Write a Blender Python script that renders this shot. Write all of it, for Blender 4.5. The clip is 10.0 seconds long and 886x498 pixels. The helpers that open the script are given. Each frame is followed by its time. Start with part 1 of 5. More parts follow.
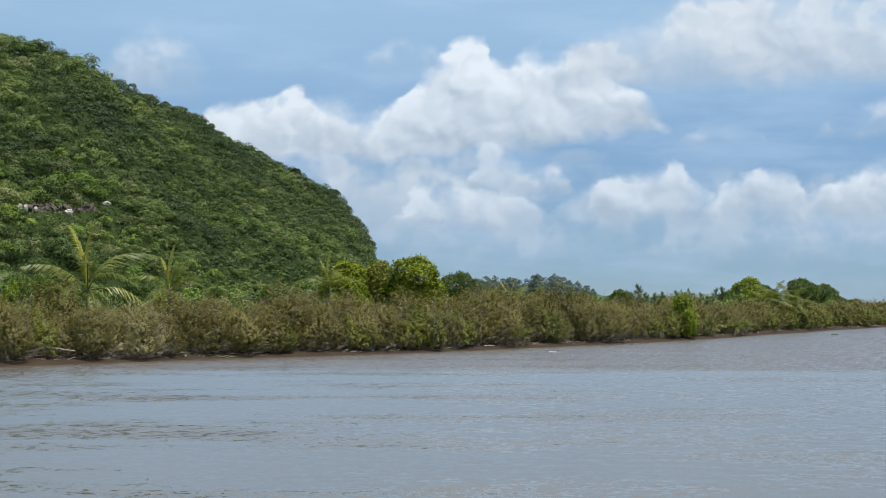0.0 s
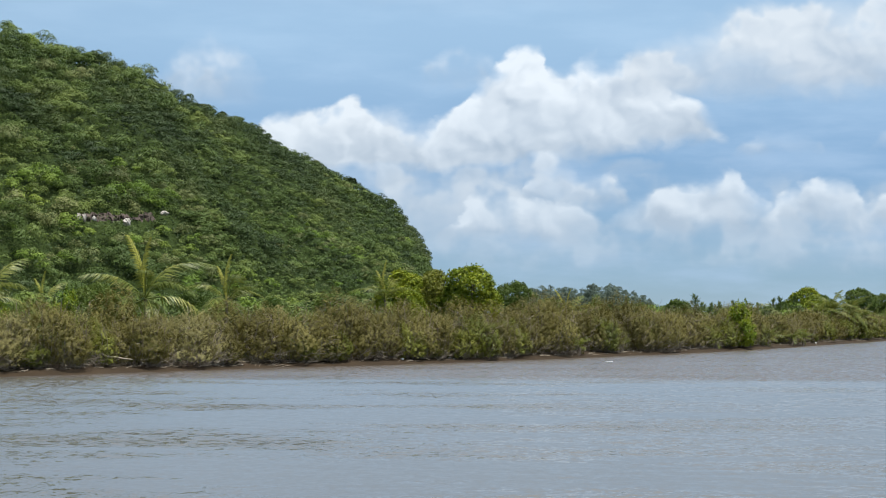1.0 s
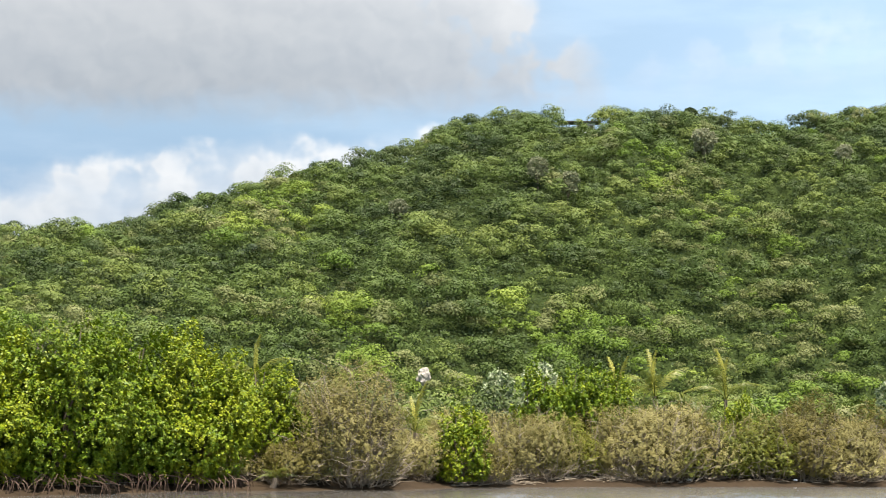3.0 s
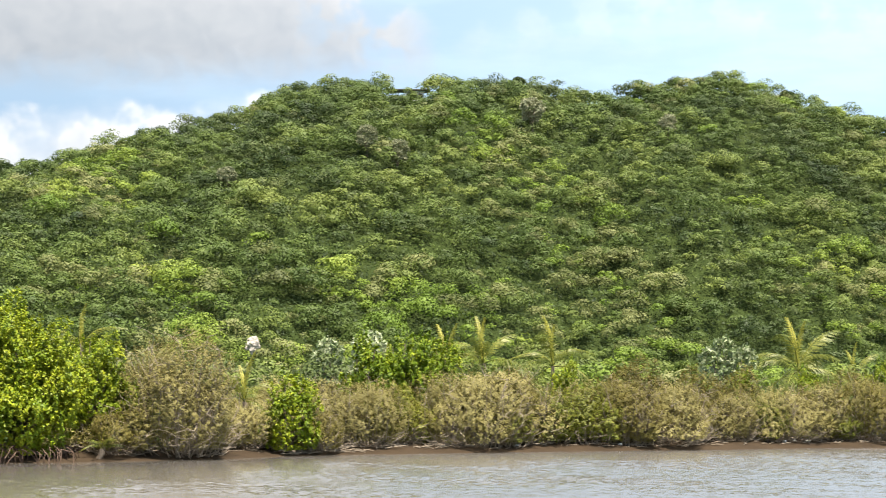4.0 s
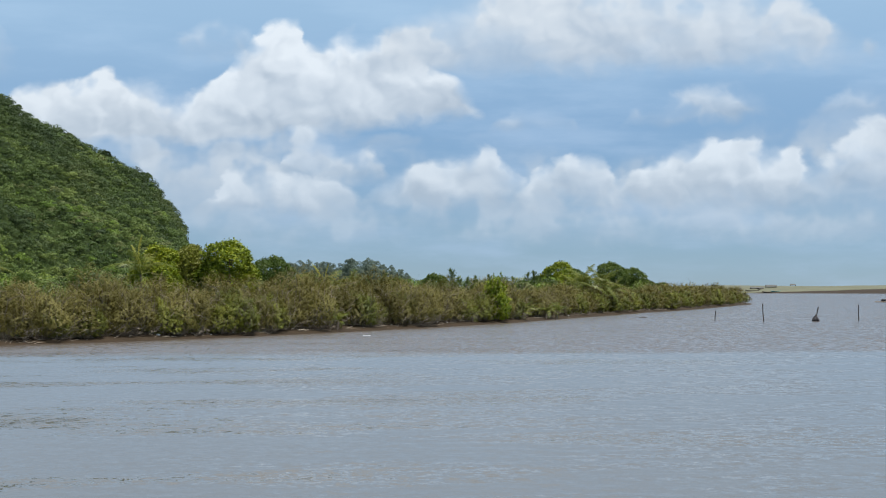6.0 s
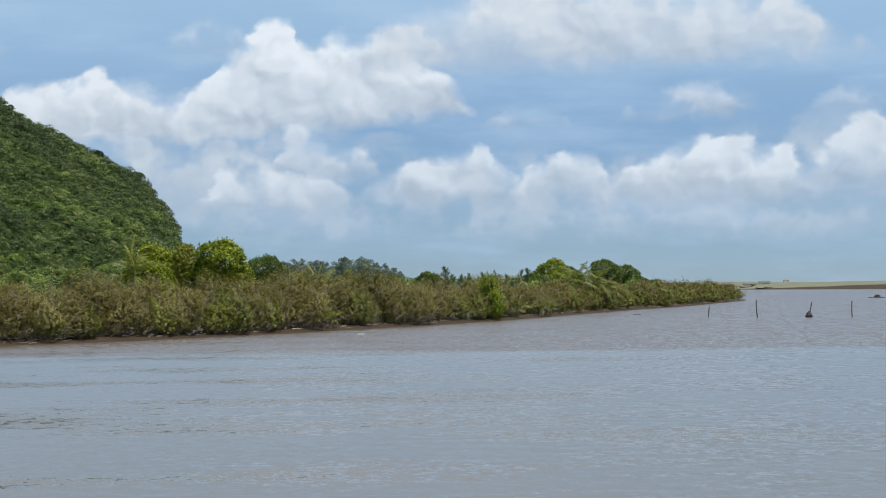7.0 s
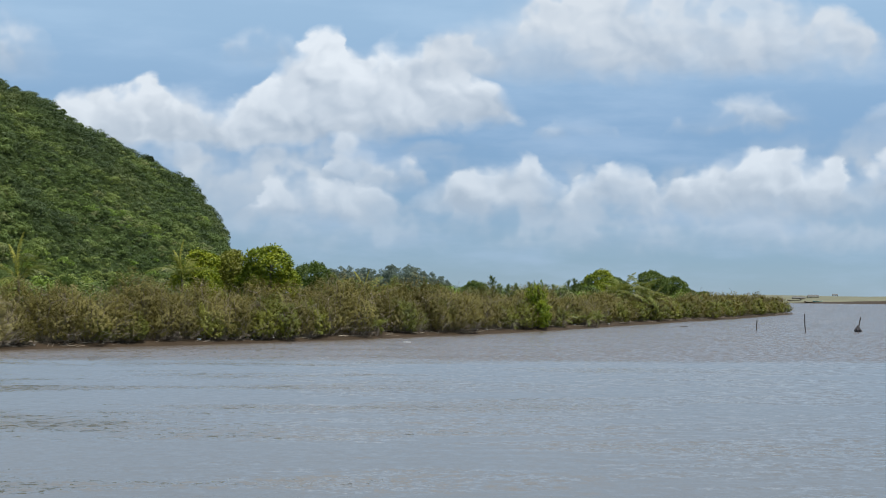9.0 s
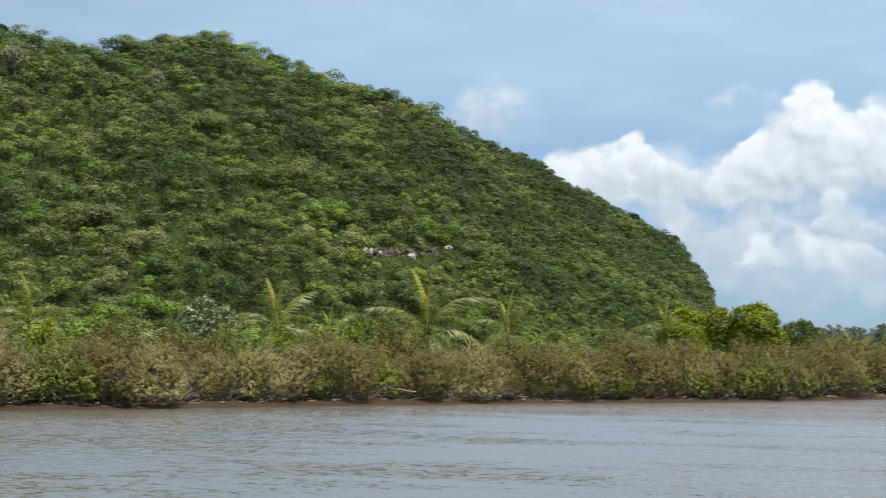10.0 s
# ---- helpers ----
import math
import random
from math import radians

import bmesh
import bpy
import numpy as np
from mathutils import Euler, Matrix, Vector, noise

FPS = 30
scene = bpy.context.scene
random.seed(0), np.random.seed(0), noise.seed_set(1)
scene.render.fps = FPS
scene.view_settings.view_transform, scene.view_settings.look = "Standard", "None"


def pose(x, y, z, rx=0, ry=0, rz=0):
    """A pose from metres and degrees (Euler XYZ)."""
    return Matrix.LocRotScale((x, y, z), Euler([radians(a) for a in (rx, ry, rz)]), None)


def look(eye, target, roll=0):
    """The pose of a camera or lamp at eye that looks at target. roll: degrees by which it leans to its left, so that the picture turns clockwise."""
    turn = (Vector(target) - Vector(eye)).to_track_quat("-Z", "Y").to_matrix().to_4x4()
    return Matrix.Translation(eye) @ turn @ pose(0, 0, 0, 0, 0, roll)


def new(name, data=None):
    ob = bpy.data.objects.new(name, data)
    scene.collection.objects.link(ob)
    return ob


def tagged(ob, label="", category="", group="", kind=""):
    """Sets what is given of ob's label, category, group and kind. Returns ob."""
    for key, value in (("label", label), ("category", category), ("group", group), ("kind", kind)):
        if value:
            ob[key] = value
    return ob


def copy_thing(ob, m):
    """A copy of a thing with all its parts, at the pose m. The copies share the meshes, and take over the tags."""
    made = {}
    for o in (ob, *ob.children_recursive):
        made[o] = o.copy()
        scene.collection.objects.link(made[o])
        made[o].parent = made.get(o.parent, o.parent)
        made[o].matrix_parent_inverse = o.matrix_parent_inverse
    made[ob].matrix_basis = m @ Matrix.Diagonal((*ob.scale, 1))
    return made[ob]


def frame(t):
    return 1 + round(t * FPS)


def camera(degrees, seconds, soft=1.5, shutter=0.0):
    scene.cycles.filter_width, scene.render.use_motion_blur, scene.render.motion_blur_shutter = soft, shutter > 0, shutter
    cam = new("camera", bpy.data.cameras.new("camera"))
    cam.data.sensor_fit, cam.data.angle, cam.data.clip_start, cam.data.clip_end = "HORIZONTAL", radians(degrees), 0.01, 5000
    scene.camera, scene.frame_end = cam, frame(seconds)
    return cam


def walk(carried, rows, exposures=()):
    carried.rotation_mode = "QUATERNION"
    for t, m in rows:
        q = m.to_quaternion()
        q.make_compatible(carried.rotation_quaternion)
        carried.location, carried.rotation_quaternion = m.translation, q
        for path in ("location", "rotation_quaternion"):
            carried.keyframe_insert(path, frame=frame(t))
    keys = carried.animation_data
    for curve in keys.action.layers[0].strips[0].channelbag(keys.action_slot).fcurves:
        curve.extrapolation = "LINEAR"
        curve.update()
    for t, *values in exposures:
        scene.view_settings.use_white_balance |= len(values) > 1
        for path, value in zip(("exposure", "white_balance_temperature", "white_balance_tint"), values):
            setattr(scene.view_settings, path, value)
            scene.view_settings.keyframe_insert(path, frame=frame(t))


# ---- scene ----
# Plan: the eye stands still on the near bank of a river, 4 m over the water; y is the way it looks first, x to its right.
EYE = Vector((0, 0, 4.0))
cam = camera(28.83, 10.0, soft=1.0, shutter=0.04)

# seconds, heading (degrees to the right of y), rise, lean to the right
TURNS = [
    (0.0, -0.000, 1.745, -0.115),
    (0.5, -2.346, 1.926, -0.145),
    (1.0, -1.852, 2.052, -0.205),
    (1.5, 0.216, 2.175, -0.128),
    (2.0, 0.322, 2.545, 0.079),
    (2.1, -1.383, 2.819, 0.044),
    (2.2, -4.292, 3.145, 0.097),
    (2.3, -8.214, 3.615, -0.189),
    (2.4, -12.859, 4.078, -0.326),
    (2.5, -17.609, 4.432, -0.459),
    (2.6, -22.085, 4.742, -0.576),
    (2.7, -26.098, 4.972, -0.837),
    (2.9, -32.018, 5.198, -1.005),
    (3.1, -35.554, 5.202, -1.107),
    (3.3, -36.966, 5.056, -1.138),
    (3.5, -36.517, 4.828, -1.095),
    (3.7, -34.467, 4.591, -0.976),
    (3.8, -32.923, 4.490, -0.886),
    (3.9, -30.877, 4.404, -0.602),
    (4.0, -28.347, 4.245, -0.556),
    (4.1, -25.315, 4.168, -0.759),
    (4.2, -21.758, 4.005, -0.784),
    (4.3, -17.927, 3.819, -0.673),
    (4.4, -13.914, 3.609, -0.866),
    (4.5, -10.040, 3.341, -1.012),
    (4.6, -6.474, 3.049, -0.888),
    (4.7, -3.407, 2.704, -0.936),
    (4.8, -0.900, 2.339, -0.902),
    (5.0, 2.371, 1.785, -0.954),
    (5.2, 4.032, 1.389, -0.608),
    (5.5, 5.139, 1.252, -0.415),
    (5.7, 5.574, 1.184, -0.211),
    (5.9, 5.981, 1.197, -0.060),
    (6.1, 6.366, 1.254, 0.125),
    (6.3, 6.670, 1.320, 0.306),
    (6.5, 6.835, 1.364, 0.446),
    (6.8, 6.700, 1.315, 0.490),
    (7.0, 6.401, 1.154, 0.357),
    (7.5, 6.064, 0.280, 0.163),
    (8.0, 5.960, -0.628, 0.080),
    (8.5, 5.814, -0.794, -0.013),
    (9.0, 4.827, 1.447, -0.471),
    (9.3, 4.170, 2.227, -0.391),
    (9.5, 3.466, 2.513, -0.534),
    (9.6, 2.570, 2.733, -0.343),
    (9.7, 0.760, 2.915, -0.643),
    (9.8, -2.237, 3.017, -0.853),
    (9.9, -6.382, 3.105, -0.983),
    (10.0, -11.234, 3.133, -1.111),
]


def heading(az, rise=0.0):
    a, e = radians(az), radians(rise)
    return Vector((math.sin(a) * math.cos(e), math.cos(a) * math.cos(e), math.sin(e)))


walk(cam, [(t, look(EYE, EYE + heading(az, rise) * 100, -lean)) for t, az, rise, lean in TURNS],
     exposures=[(0.0, 0.44, 6150, 8), (0.7, 0.50, 6200, 8), (1.5, 0.60, 6250, 8), (2.0, 0.55, 6250, 8), (2.5, 0.80, 6600, 9), (2.7, 1.03, 6700, 10), (3.8, 1.50, 7000, 12), (4.2, 1.52, 7000, 12), (4.5, 1.22, 6800, 11),
                (5.0, 0.58, 6350, 9), (5.5, 0.45, 6200, 8), (7.0, 0.42, 6250, 9), (9.0, 0.40, 6250, 9), (9.6, 0.42, 6200, 9), (10.0, 0.65, 6550, 9)])

# ---- light ----
SUN_AZ, SUN_RISE = 118.0, 72.0
sun = new("sun", bpy.data.lights.new("sun", "SUN"))
sun.data.energy, sun.data.angle, sun.data.color = 5.0, radians(1.0), (1.0, 0.95, 0.86)
sun.matrix_world = look(heading(SUN_AZ, SUN_RISE) * 200, (0, 0, 0))

def node(tree, kind, inputs=(), **settings):
    n = tree.nodes.new(kind)
    for key, value in settings.items():
        setattr(n, key, value)
    for key, value in dict(inputs).items():
        if hasattr(value, "is_linked"):
            tree.links.new(value, n.inputs[key])
        else:
            n.inputs[key].default_value = value
    return n


def calc(tree, op, a, b=0.0, c=0.0):
    return node(tree, "ShaderNodeMath", {0: a, 1: b, 2: c}, operation=op).outputs[0]


class Heap:
    """One heap of cloud: its tops (heading, rise) over a soft base, in degrees, and how it takes the light."""

    def __init__(self, base, tops, cover=1.0, deep=1.3, soft=0.28, foot=0.7, lean=0.0, white=1.0, grey=1.0, lift=1.0):
        self.base, self.tops, self.cover, self.deep, self.soft = base, tops, cover, deep, soft
        self.foot, self.lean, self.white, self.grey, self.lift = foot, lean, white, grey, lift


HEAPS = [
    # long vapour banks low over the sea
    Heap(1.55, [(5.6, 0.9), (6.6, 2.1), (7.4, 2.55), (8.5, 2.75), (9.5, 2.9), (10.4, 2.45), (12.3, 2.6), (13.6, 2.5), (16.3, 2.7), (18.2, 2.7), (22, 2.4), (26, 1.0)], 0.45, 0.9, 0.4, 0.6),
    Heap(1.6, [(-3.2, 0.8), (-2.6, 2.2), (-1.0, 2.6), (1.2, 2.4), (3.0, 2.55), (4.5, 2.2), (6.2, 1.0)], 0.38, 0.8, 0.5, 0.7),
    # the main cloud, in two heaps
    Heap(4.75, [(-9.4, 3.6), (-8.6, 5.2), (-7.9, 5.9), (-7.3, 6.5), (-6.4, 6.75), (-5.4, 6.8), (-4.7, 7.1), (-4.25, 6.75), (-3.4, 6.65), (-2.9, 6.3), (-2.2, 6.3), (-1.3, 6.2), (0.5, 6.0), (2.5, 5.6), (4.5, 4.2)], 1.0, 1.7, 0.25, 0.4, 0.06, 1.0, 1.0),
    Heap(5.25, [(-2.9, 4.2), (-2.2, 6.4), (-1.3, 6.9), (-0.85, 7.6), (0.0, 8.3), (1.05, 8.7), (1.45, 8.5), (1.75, 7.95), (2.2, 8.0), (3.1, 8.5), (3.5, 8.2), (4.3, 8.1), (5.0, 7.8), (5.9, 7.3), (6.8, 6.6), (7.5, 5.7), (8.3, 4.2)], 0.97, 1.9, 0.25, 0.5, 0.10, 1.03, 1.05),
    # the grey sheet over the main cloud
    Heap(7.25, [(3.0, 6.6), (3.7, 8.0), (4.8, 8.75), (5.8, 9.2), (7.0, 9.7), (8.7, 10.1), (11.5, 10.4), (14.5, 10.2), (17.5, 9.4), (19.5, 8.2), (21.5, 6.6)], 0.92, 2.6, 0.45, 0.8, 0.02, 0.93, 1.12),
    # haze between the tiers
    Heap(2.2, [(-6.0, 1.5), (-4.0, 4.4), (0, 4.9), (4, 4.5), (8, 4.3), (12, 4.4), (16, 4.9), (20, 5.4), (26, 5.0), (32, 1.5)], 0.78, 1.8, 1.6, 1.4, 0.0, 0.80, 1.10, 0.6),
    # the second tier
    Heap(3.2, [(-5.2, 2.6), (-4.4, 4.1), (-3.0, 4.6), (-1.5, 4.6), (-0.4, 4.5), (0.5, 4.1), (1.3, 2.6)], 0.75, 0.9, 0.45, 0.8, 0.0, 0.9, 1.1),
    Heap(3.75, [(0.5, 3.0), (1.15, 4.8), (1.75, 5.15), (2.35, 4.95), (2.7, 4.55), (3.9, 4.5), (4.6, 3.0)], 0.85, 0.9, 0.28, 0.6),
    Heap(2.6, [(-2.4, 1.9), (-1.5, 3.0), (-0.55, 3.9), (-0.1, 3.65), (0.8, 3.6), (1.95, 3.75), (3.0, 3.3), (3.6, 2.0)], 0.85, 0.9, 0.22, 0.7),
    Heap(2.75, [(3.0, 2.0), (3.8, 3.6), (5.1, 3.9), (6.2, 4.35), (7.0, 4.5), (7.6, 4.6), (8.3, 4.1), (8.8, 3.5), (9.3, 2.8), (9.8, 2.0)], 0.92, 1.0, 0.24, 0.7),
    Heap(2.85, [(7.9, 2.1), (8.7, 3.2), (9.3, 3.8), (10.0, 4.2), (10.95, 4.5), (11.4, 4.35), (11.8, 3.8), (12.3, 3.0), (12.8, 2.2)], 0.9, 1.0, 0.2, 0.7),
    Heap(2.85, [(11.3, 2.2), (11.9, 3.2), (13.0, 4.0), (14.3, 4.6), (15.4, 4.7), (16.5, 4.75), (17.0, 4.4), (17.5, 4.5), (18.0, 3.9), (18.7, 3.0), (19.3, 2.2)], 0.97, 1.1, 0.22, 0.8, 0.0, 1.03),
    Heap(3.0, [(17.0, 2.4), (17.9, 3.6), (19.1, 4.7), (20.0, 5.3), (20.5, 5.4), (21.3, 5.0), (22.5, 4.2), (24.5, 4.6), (26, 2.4)], 0.85, 1.5, 0.3, 0.9),
    # stray puffs
    Heap(5.25, [(7.7, 4.8), (8.4, 5.65), (9.2, 5.95), (10.0, 5.75), (10.8, 4.8)], 0.6, 0.8, 0.4, 0.4),
    Heap(5.45, [(11.7, 4.9), (12.6, 5.8), (14.2, 6.35), (16.0, 6.5), (17.2, 5.9), (17.8, 4.9)], 0.65, 0.9, 0.45, 0.4, 0.07, 0.95),
    Heap(5.5, [(17.8, 5.0), (19.2, 6.2), (21.5, 6.5), (24, 5.0)], 0.45, 0.9, 0.5, 0.5),
    Heap(7.5, [(-3.2, 7.2), (-2.2, 8.2), (-1.0, 8.6), (-0.3, 8.2), (0.2, 7.2)], 0.4, 0.9, 0.6, 0.5),
    Heap(7.0, [(-12.4, 6.2), (-11.2, 7.9), (-10.2, 8.7), (-9.5, 8.95), (-8.7, 8.6), (-8.0, 7.5), (-7.2, 6.2)], 0.62, 1.4, 0.7, 0.9, 0.0, 0.97),
    # to the west: a low bright bank behind the hill, and a great grey cloud over it
    Heap(4.0, [(-80, 4.0), (-66, 7.0), (-55, 6.6), (-49, 7.2), (-46.6, 8.0), (-44.5, 8.1), (-42.1, 8.5), (-39.9, 8.85), (-38.9, 9.0), (-38.2, 8.7), (-36.4, 8.9), (-34.8, 9.3), (-32.5, 9.2), (-29.5, 3.0)], 0.9, 2.6, 0.5, 0.8, 0.0, 0.98, 1.1, 0.8),
    Heap(9.0, [(-85, 8.0), (-72, 22.0), (-55, 27.0), (-40, 25.0), (-34, 19.0), (-31.0, 14.0), (-29.0, 11.5), (-27.5, 8.5)], 0.97, 6.0, 2.2, 1.3, 0.05, 0.85, 0.84, 0.3),
    Heap(10.6, [(-29, 10.0), (-25, 12.4), (-19, 13.0), (-12, 12.2), (-4, 13.5), (2, 12.5), (5, 10.0)], 0.25, 2.0, 1.2, 1.4, 0.0, 0.85, 1.1, 0.5),
]


def make_world():
    world = bpy.data.worlds.new("sky")
    scene.world = world
    world.use_nodes = True
    tree = world.node_tree
    tree.nodes.clear()
    sky = node(tree, "ShaderNodeTexSky", sky_type="NISHITA", sun_disc=False, sun_elevation=radians(SUN_RISE),
               sun_rotation=radians(-SUN_AZ), air_density=0.8, dust_density=0.0, ozone_density=3.0)
    way = node(tree, "ShaderNodeTexCoord").outputs["Generated"]
    split = node(tree, "ShaderNodeSeparateXYZ", {0: way})
    az = calc(tree, "MULTIPLY", calc(tree, "ARCTAN2", split.outputs[0], split.outputs[1]), 180 / math.pi)
    rise = calc(tree, "MULTIPLY", calc(tree, "ARCSINE", split.outputs[2]), 180 / math.pi)
    place = node(tree, "ShaderNodeCombineXYZ", {0: az, 1: rise}).outputs[0]
    wide = node(tree, "ShaderNodeVectorMath", {0: place, 1: (0.8, 1.25, 1.0)}, operation="MULTIPLY").outputs[0]
    # billows push the outlines about
    swirl = node(tree, "ShaderNodeTexNoise", {"Vector": wide, "Scale": 0.85, "Detail": 5.0, "Roughness": 0.46}).outputs["Color"]
    swirl = node(tree, "ShaderNodeVectorMath", {0: swirl, 1: (0.5, 0.5, 0.5)}, operation="SUBTRACT").outputs[0]
    moved = node(tree, "ShaderNodeVectorMath", {0: swirl, 1: (1.5, 0.95, 0.0), 2: place}, operation="MULTIPLY_ADD").outputs[0]
    puffs = node(tree, "ShaderNodeTexVoronoi", {"Vector": moved, "Scale": 1.15, "Detail": 2.0, "Roughness": 0.55, "Smoothness": 0.35},
                 feature="SMOOTH_F1", normalize=True).outputs["Distance"]
    parts = node(tree, "ShaderNodeSeparateXYZ", {0: moved})
    az_moved = parts.outputs[0]
    rise_moved = calc(tree, "MULTIPLY_ADD", puffs, 0.75, calc(tree, "SUBTRACT", parts.outputs[1], 0.26))

    def lumps(shift):
        at = node(tree, "ShaderNodeVectorMath", {0: moved, 1: shift}, operation="ADD").outputs[0]
        return node(tree, "ShaderNodeTexNoise", {"Vector": at, "Scale": 0.8, "Detail": 2.0, "Roughness": 0.45}).outputs[0]

    # the sun stands to the right and high: lumps are bright on that side
    relief = calc(tree, "MULTIPLY", calc(tree, "SUBTRACT", lumps((0, 0, 0)), lumps((0.22, 0.28, 0))), 1.5)
    holes = node(tree, "ShaderNodeTexNoise", {"Vector": wide, "Scale": 0.4, "Detail": 3.0, "Roughness": 0.5}).outputs[0]
    holes = node(tree, "ShaderNodeMapRange", {0: holes, 1: 0.30, 2: 0.58, 3: 0.65, 4: 1.0}, interpolation_type="SMOOTHSTEP").outputs[0]

    # some outlines are crisp, some frayed
    fray = node(tree, "ShaderNodeTexNoise", {"Vector": place, "Scale": 0.5, "Detail": 3.0}).outputs[0]
    fray = node(tree, "ShaderNodeMapRange", {0: fray, 1: 0.42, 2: 0.62, 3: 0.9, 4: 4.5}, interpolation_type="SMOOTHSTEP").outputs[0]

    # long thin banks of vapour low over the sea
    banks = node(tree, "ShaderNodeVectorMath", {0: place, 1: (0.35, 1.5, 1.0)}, operation="MULTIPLY").outputs[0]
    banks = node(tree, "ShaderNodeTexNoise", {"Vector": banks, "Scale": 0.42, "Detail": 6.0, "Roughness": 0.55}).outputs[0]
    banks = node(tree, "ShaderNodeMapRange", {0: banks, 1: 0.40, 2: 0.72, 3: 0.0, 4: 0.5}, interpolation_type="SMOOTHSTEP").outputs[0]
    # moist air takes the warm end out of the light near the horizon
    air = node(tree, "ShaderNodeMapRange", {0: rise, 1: 0.0, 2: 9.0}).outputs[0]
    tint = node(tree, "ShaderNodeMixRGB", {0: air, 1: (0.50, 0.66, 0.97, 1), 2: (1.02, 1.08, 1.11, 1)}).outputs[0]
    colour = node(tree, "ShaderNodeMixRGB", {0: 1.0, 1: sky.outputs[0], 2: tint}, blend_type="MULTIPLY").outputs[0]
    colour = node(tree, "ShaderNodeMixRGB", {0: banks, 1: colour, 2: (5.6, 7.2, 9.4, 1)}).outputs[0]
    # a thin high veil
    thin = node(tree, "ShaderNodeMapRange", {0: rise, 1: 3.0, 2: 10.0, 3: 0.0, 4: 0.65}, interpolation_type="SMOOTHSTEP").outputs[0]
    colour = node(tree, "ShaderNodeMixRGB", {0: thin, 1: colour, 2: (5.5, 7.75, 10.0, 1)}).outputs[0]
    # broken cloud all over the upper sky
    upper = node(tree, "ShaderNodeTexNoise", {"Vector": place, "Scale": 0.055, "Detail": 6.0, "Roughness": 0.55}).outputs[0]
    cover = node(tree, "ShaderNodeMapRange", {0: rise, 1: 12.0, 2: 26.0, 3: -0.65, 4: -0.36}).outputs[0]
    upper = node(tree, "ShaderNodeMapRange", {0: calc(tree, "ADD", upper, cover), 1: 0.0, 2: 0.2, 3: 0.0, 4: 0.9}, interpolation_type="SMOOTHSTEP").outputs[0]
    colour = node(tree, "ShaderNodeMixRGB", {0: upper, 1: colour, 2: (7.8, 8.4, 9.1, 1)}).outputs[0]
    far_air = node(tree, "ShaderNodeMapRange", {0: rise, 1: 0.5, 2: 7.5, 3: 0.42, 4: 0.0}).outputs[0]
    for heap in HEAPS:
        first, last = heap.tops[0][0], heap.tops[-1][0]
        floor = heap.base - 1.2
        span = max(r for _, r in heap.tops) - floor
        along = node(tree, "ShaderNodeMapRange", {0: az_moved, 1: first, 2: last}).outputs[0]
        curve = node(tree, "ShaderNodeFloatCurve", {"Value": along})
        line = curve.mapping.curves[0]
        spots_on = [((a - first) / (last - first), (r - floor) / span) for a, r in heap.tops]
        line.points[0].location, line.points[1].location = spots_on[0], spots_on[-1]
        for at in spots_on[1:-1]:
            line.points.new(*at)
        for point in line.points:
            point.handle_type = "AUTO_CLAMPED"
        curve.mapping.update()
        top = calc(tree, "MULTIPLY_ADD", curve.outputs[0], span, floor)
        under = calc(tree, "SUBTRACT", top, rise_moved)
        over = calc(tree, "SUBTRACT", rise_moved, calc(tree, "MULTIPLY_ADD", az_moved, heap.lean, heap.base - heap.lean * (first + last) / 2))
        edge = node(tree, "ShaderNodeMapRange", {0: under, 1: -heap.soft * 0.4, 2: calc(tree, "MULTIPLY", fray, heap.soft)}, interpolation_type="SMOOTHSTEP").outputs[0]
        foot = node(tree, "ShaderNodeMapRange", {0: over, 1: -heap.foot * 0.7, 2: heap.foot * 0.6}, interpolation_type="SMOOTHSTEP").outputs[0]
        alpha = calc(tree, "MULTIPLY", calc(tree, "MULTIPLY", edge, foot), heap.cover)
        if heap.cover < 0.95:
            alpha = calc(tree, "MULTIPLY", alpha, holes)
        lit = node(tree, "ShaderNodeMapRange", {0: under, 1: 0.15, 2: heap.deep, 3: 1.0, 4: 0.55}, interpolation_type="SMOOTHSTEP").outputs[0]
        # flat bases are grey
        belly = node(tree, "ShaderNodeMapRange", {0: over, 1: -0.1, 2: 0.7 * heap.deep, 3: 0.3, 4: 1.0}, interpolation_type="SMOOTHSTEP").outputs[0]
        lit = calc(tree, "MULTIPLY_ADD", relief, heap.lift, calc(tree, "MULTIPLY", lit, belly))
        w, g = heap.white, heap.grey
        body = node(tree, "ShaderNodeMixRGB", {0: lit, 1: (5.1 * g, 5.95 * g, 7.0 * g, 1), 2: (9.9 * w, 10.4 * w, 10.9 * w, 1)}, use_clamp=False).outputs[0]
        body = node(tree, "ShaderNodeMixRGB", {0: far_air, 1: body, 2: (5.6, 7.0, 8.5, 1)}).outputs[0]
        colour = node(tree, "ShaderNodeMixRGB", {0: alpha, 1: colour, 2: body}).outputs[0]
    # the sky dims towards the west
    dim = node(tree, "ShaderNodeMapRange", {0: calc(tree, "ABSOLUTE", calc(tree, "ADD", az, 55.0)), 1: 10.0, 2: 48.0, 3: 0.66, 4: 1.0}, interpolation_type="SMOOTHSTEP").outputs[0]
    low = node(tree, "ShaderNodeMapRange", {0: rise, 1: 12.0, 2: 24.0, 3: 1.0, 4: 0.0}, interpolation_type="SMOOTHSTEP").outputs[0]
    colour = node(tree, "ShaderNodeMixRGB", {0: low, 1: colour, 2: dim}, blend_type="MULTIPLY").outputs[0]
    back = node(tree, "ShaderNodeBackground", {0: colour, 1: 0.06})
    tree.links.new(back.outputs[0], node(tree, "ShaderNodeOutputWorld").inputs[0])


make_world()


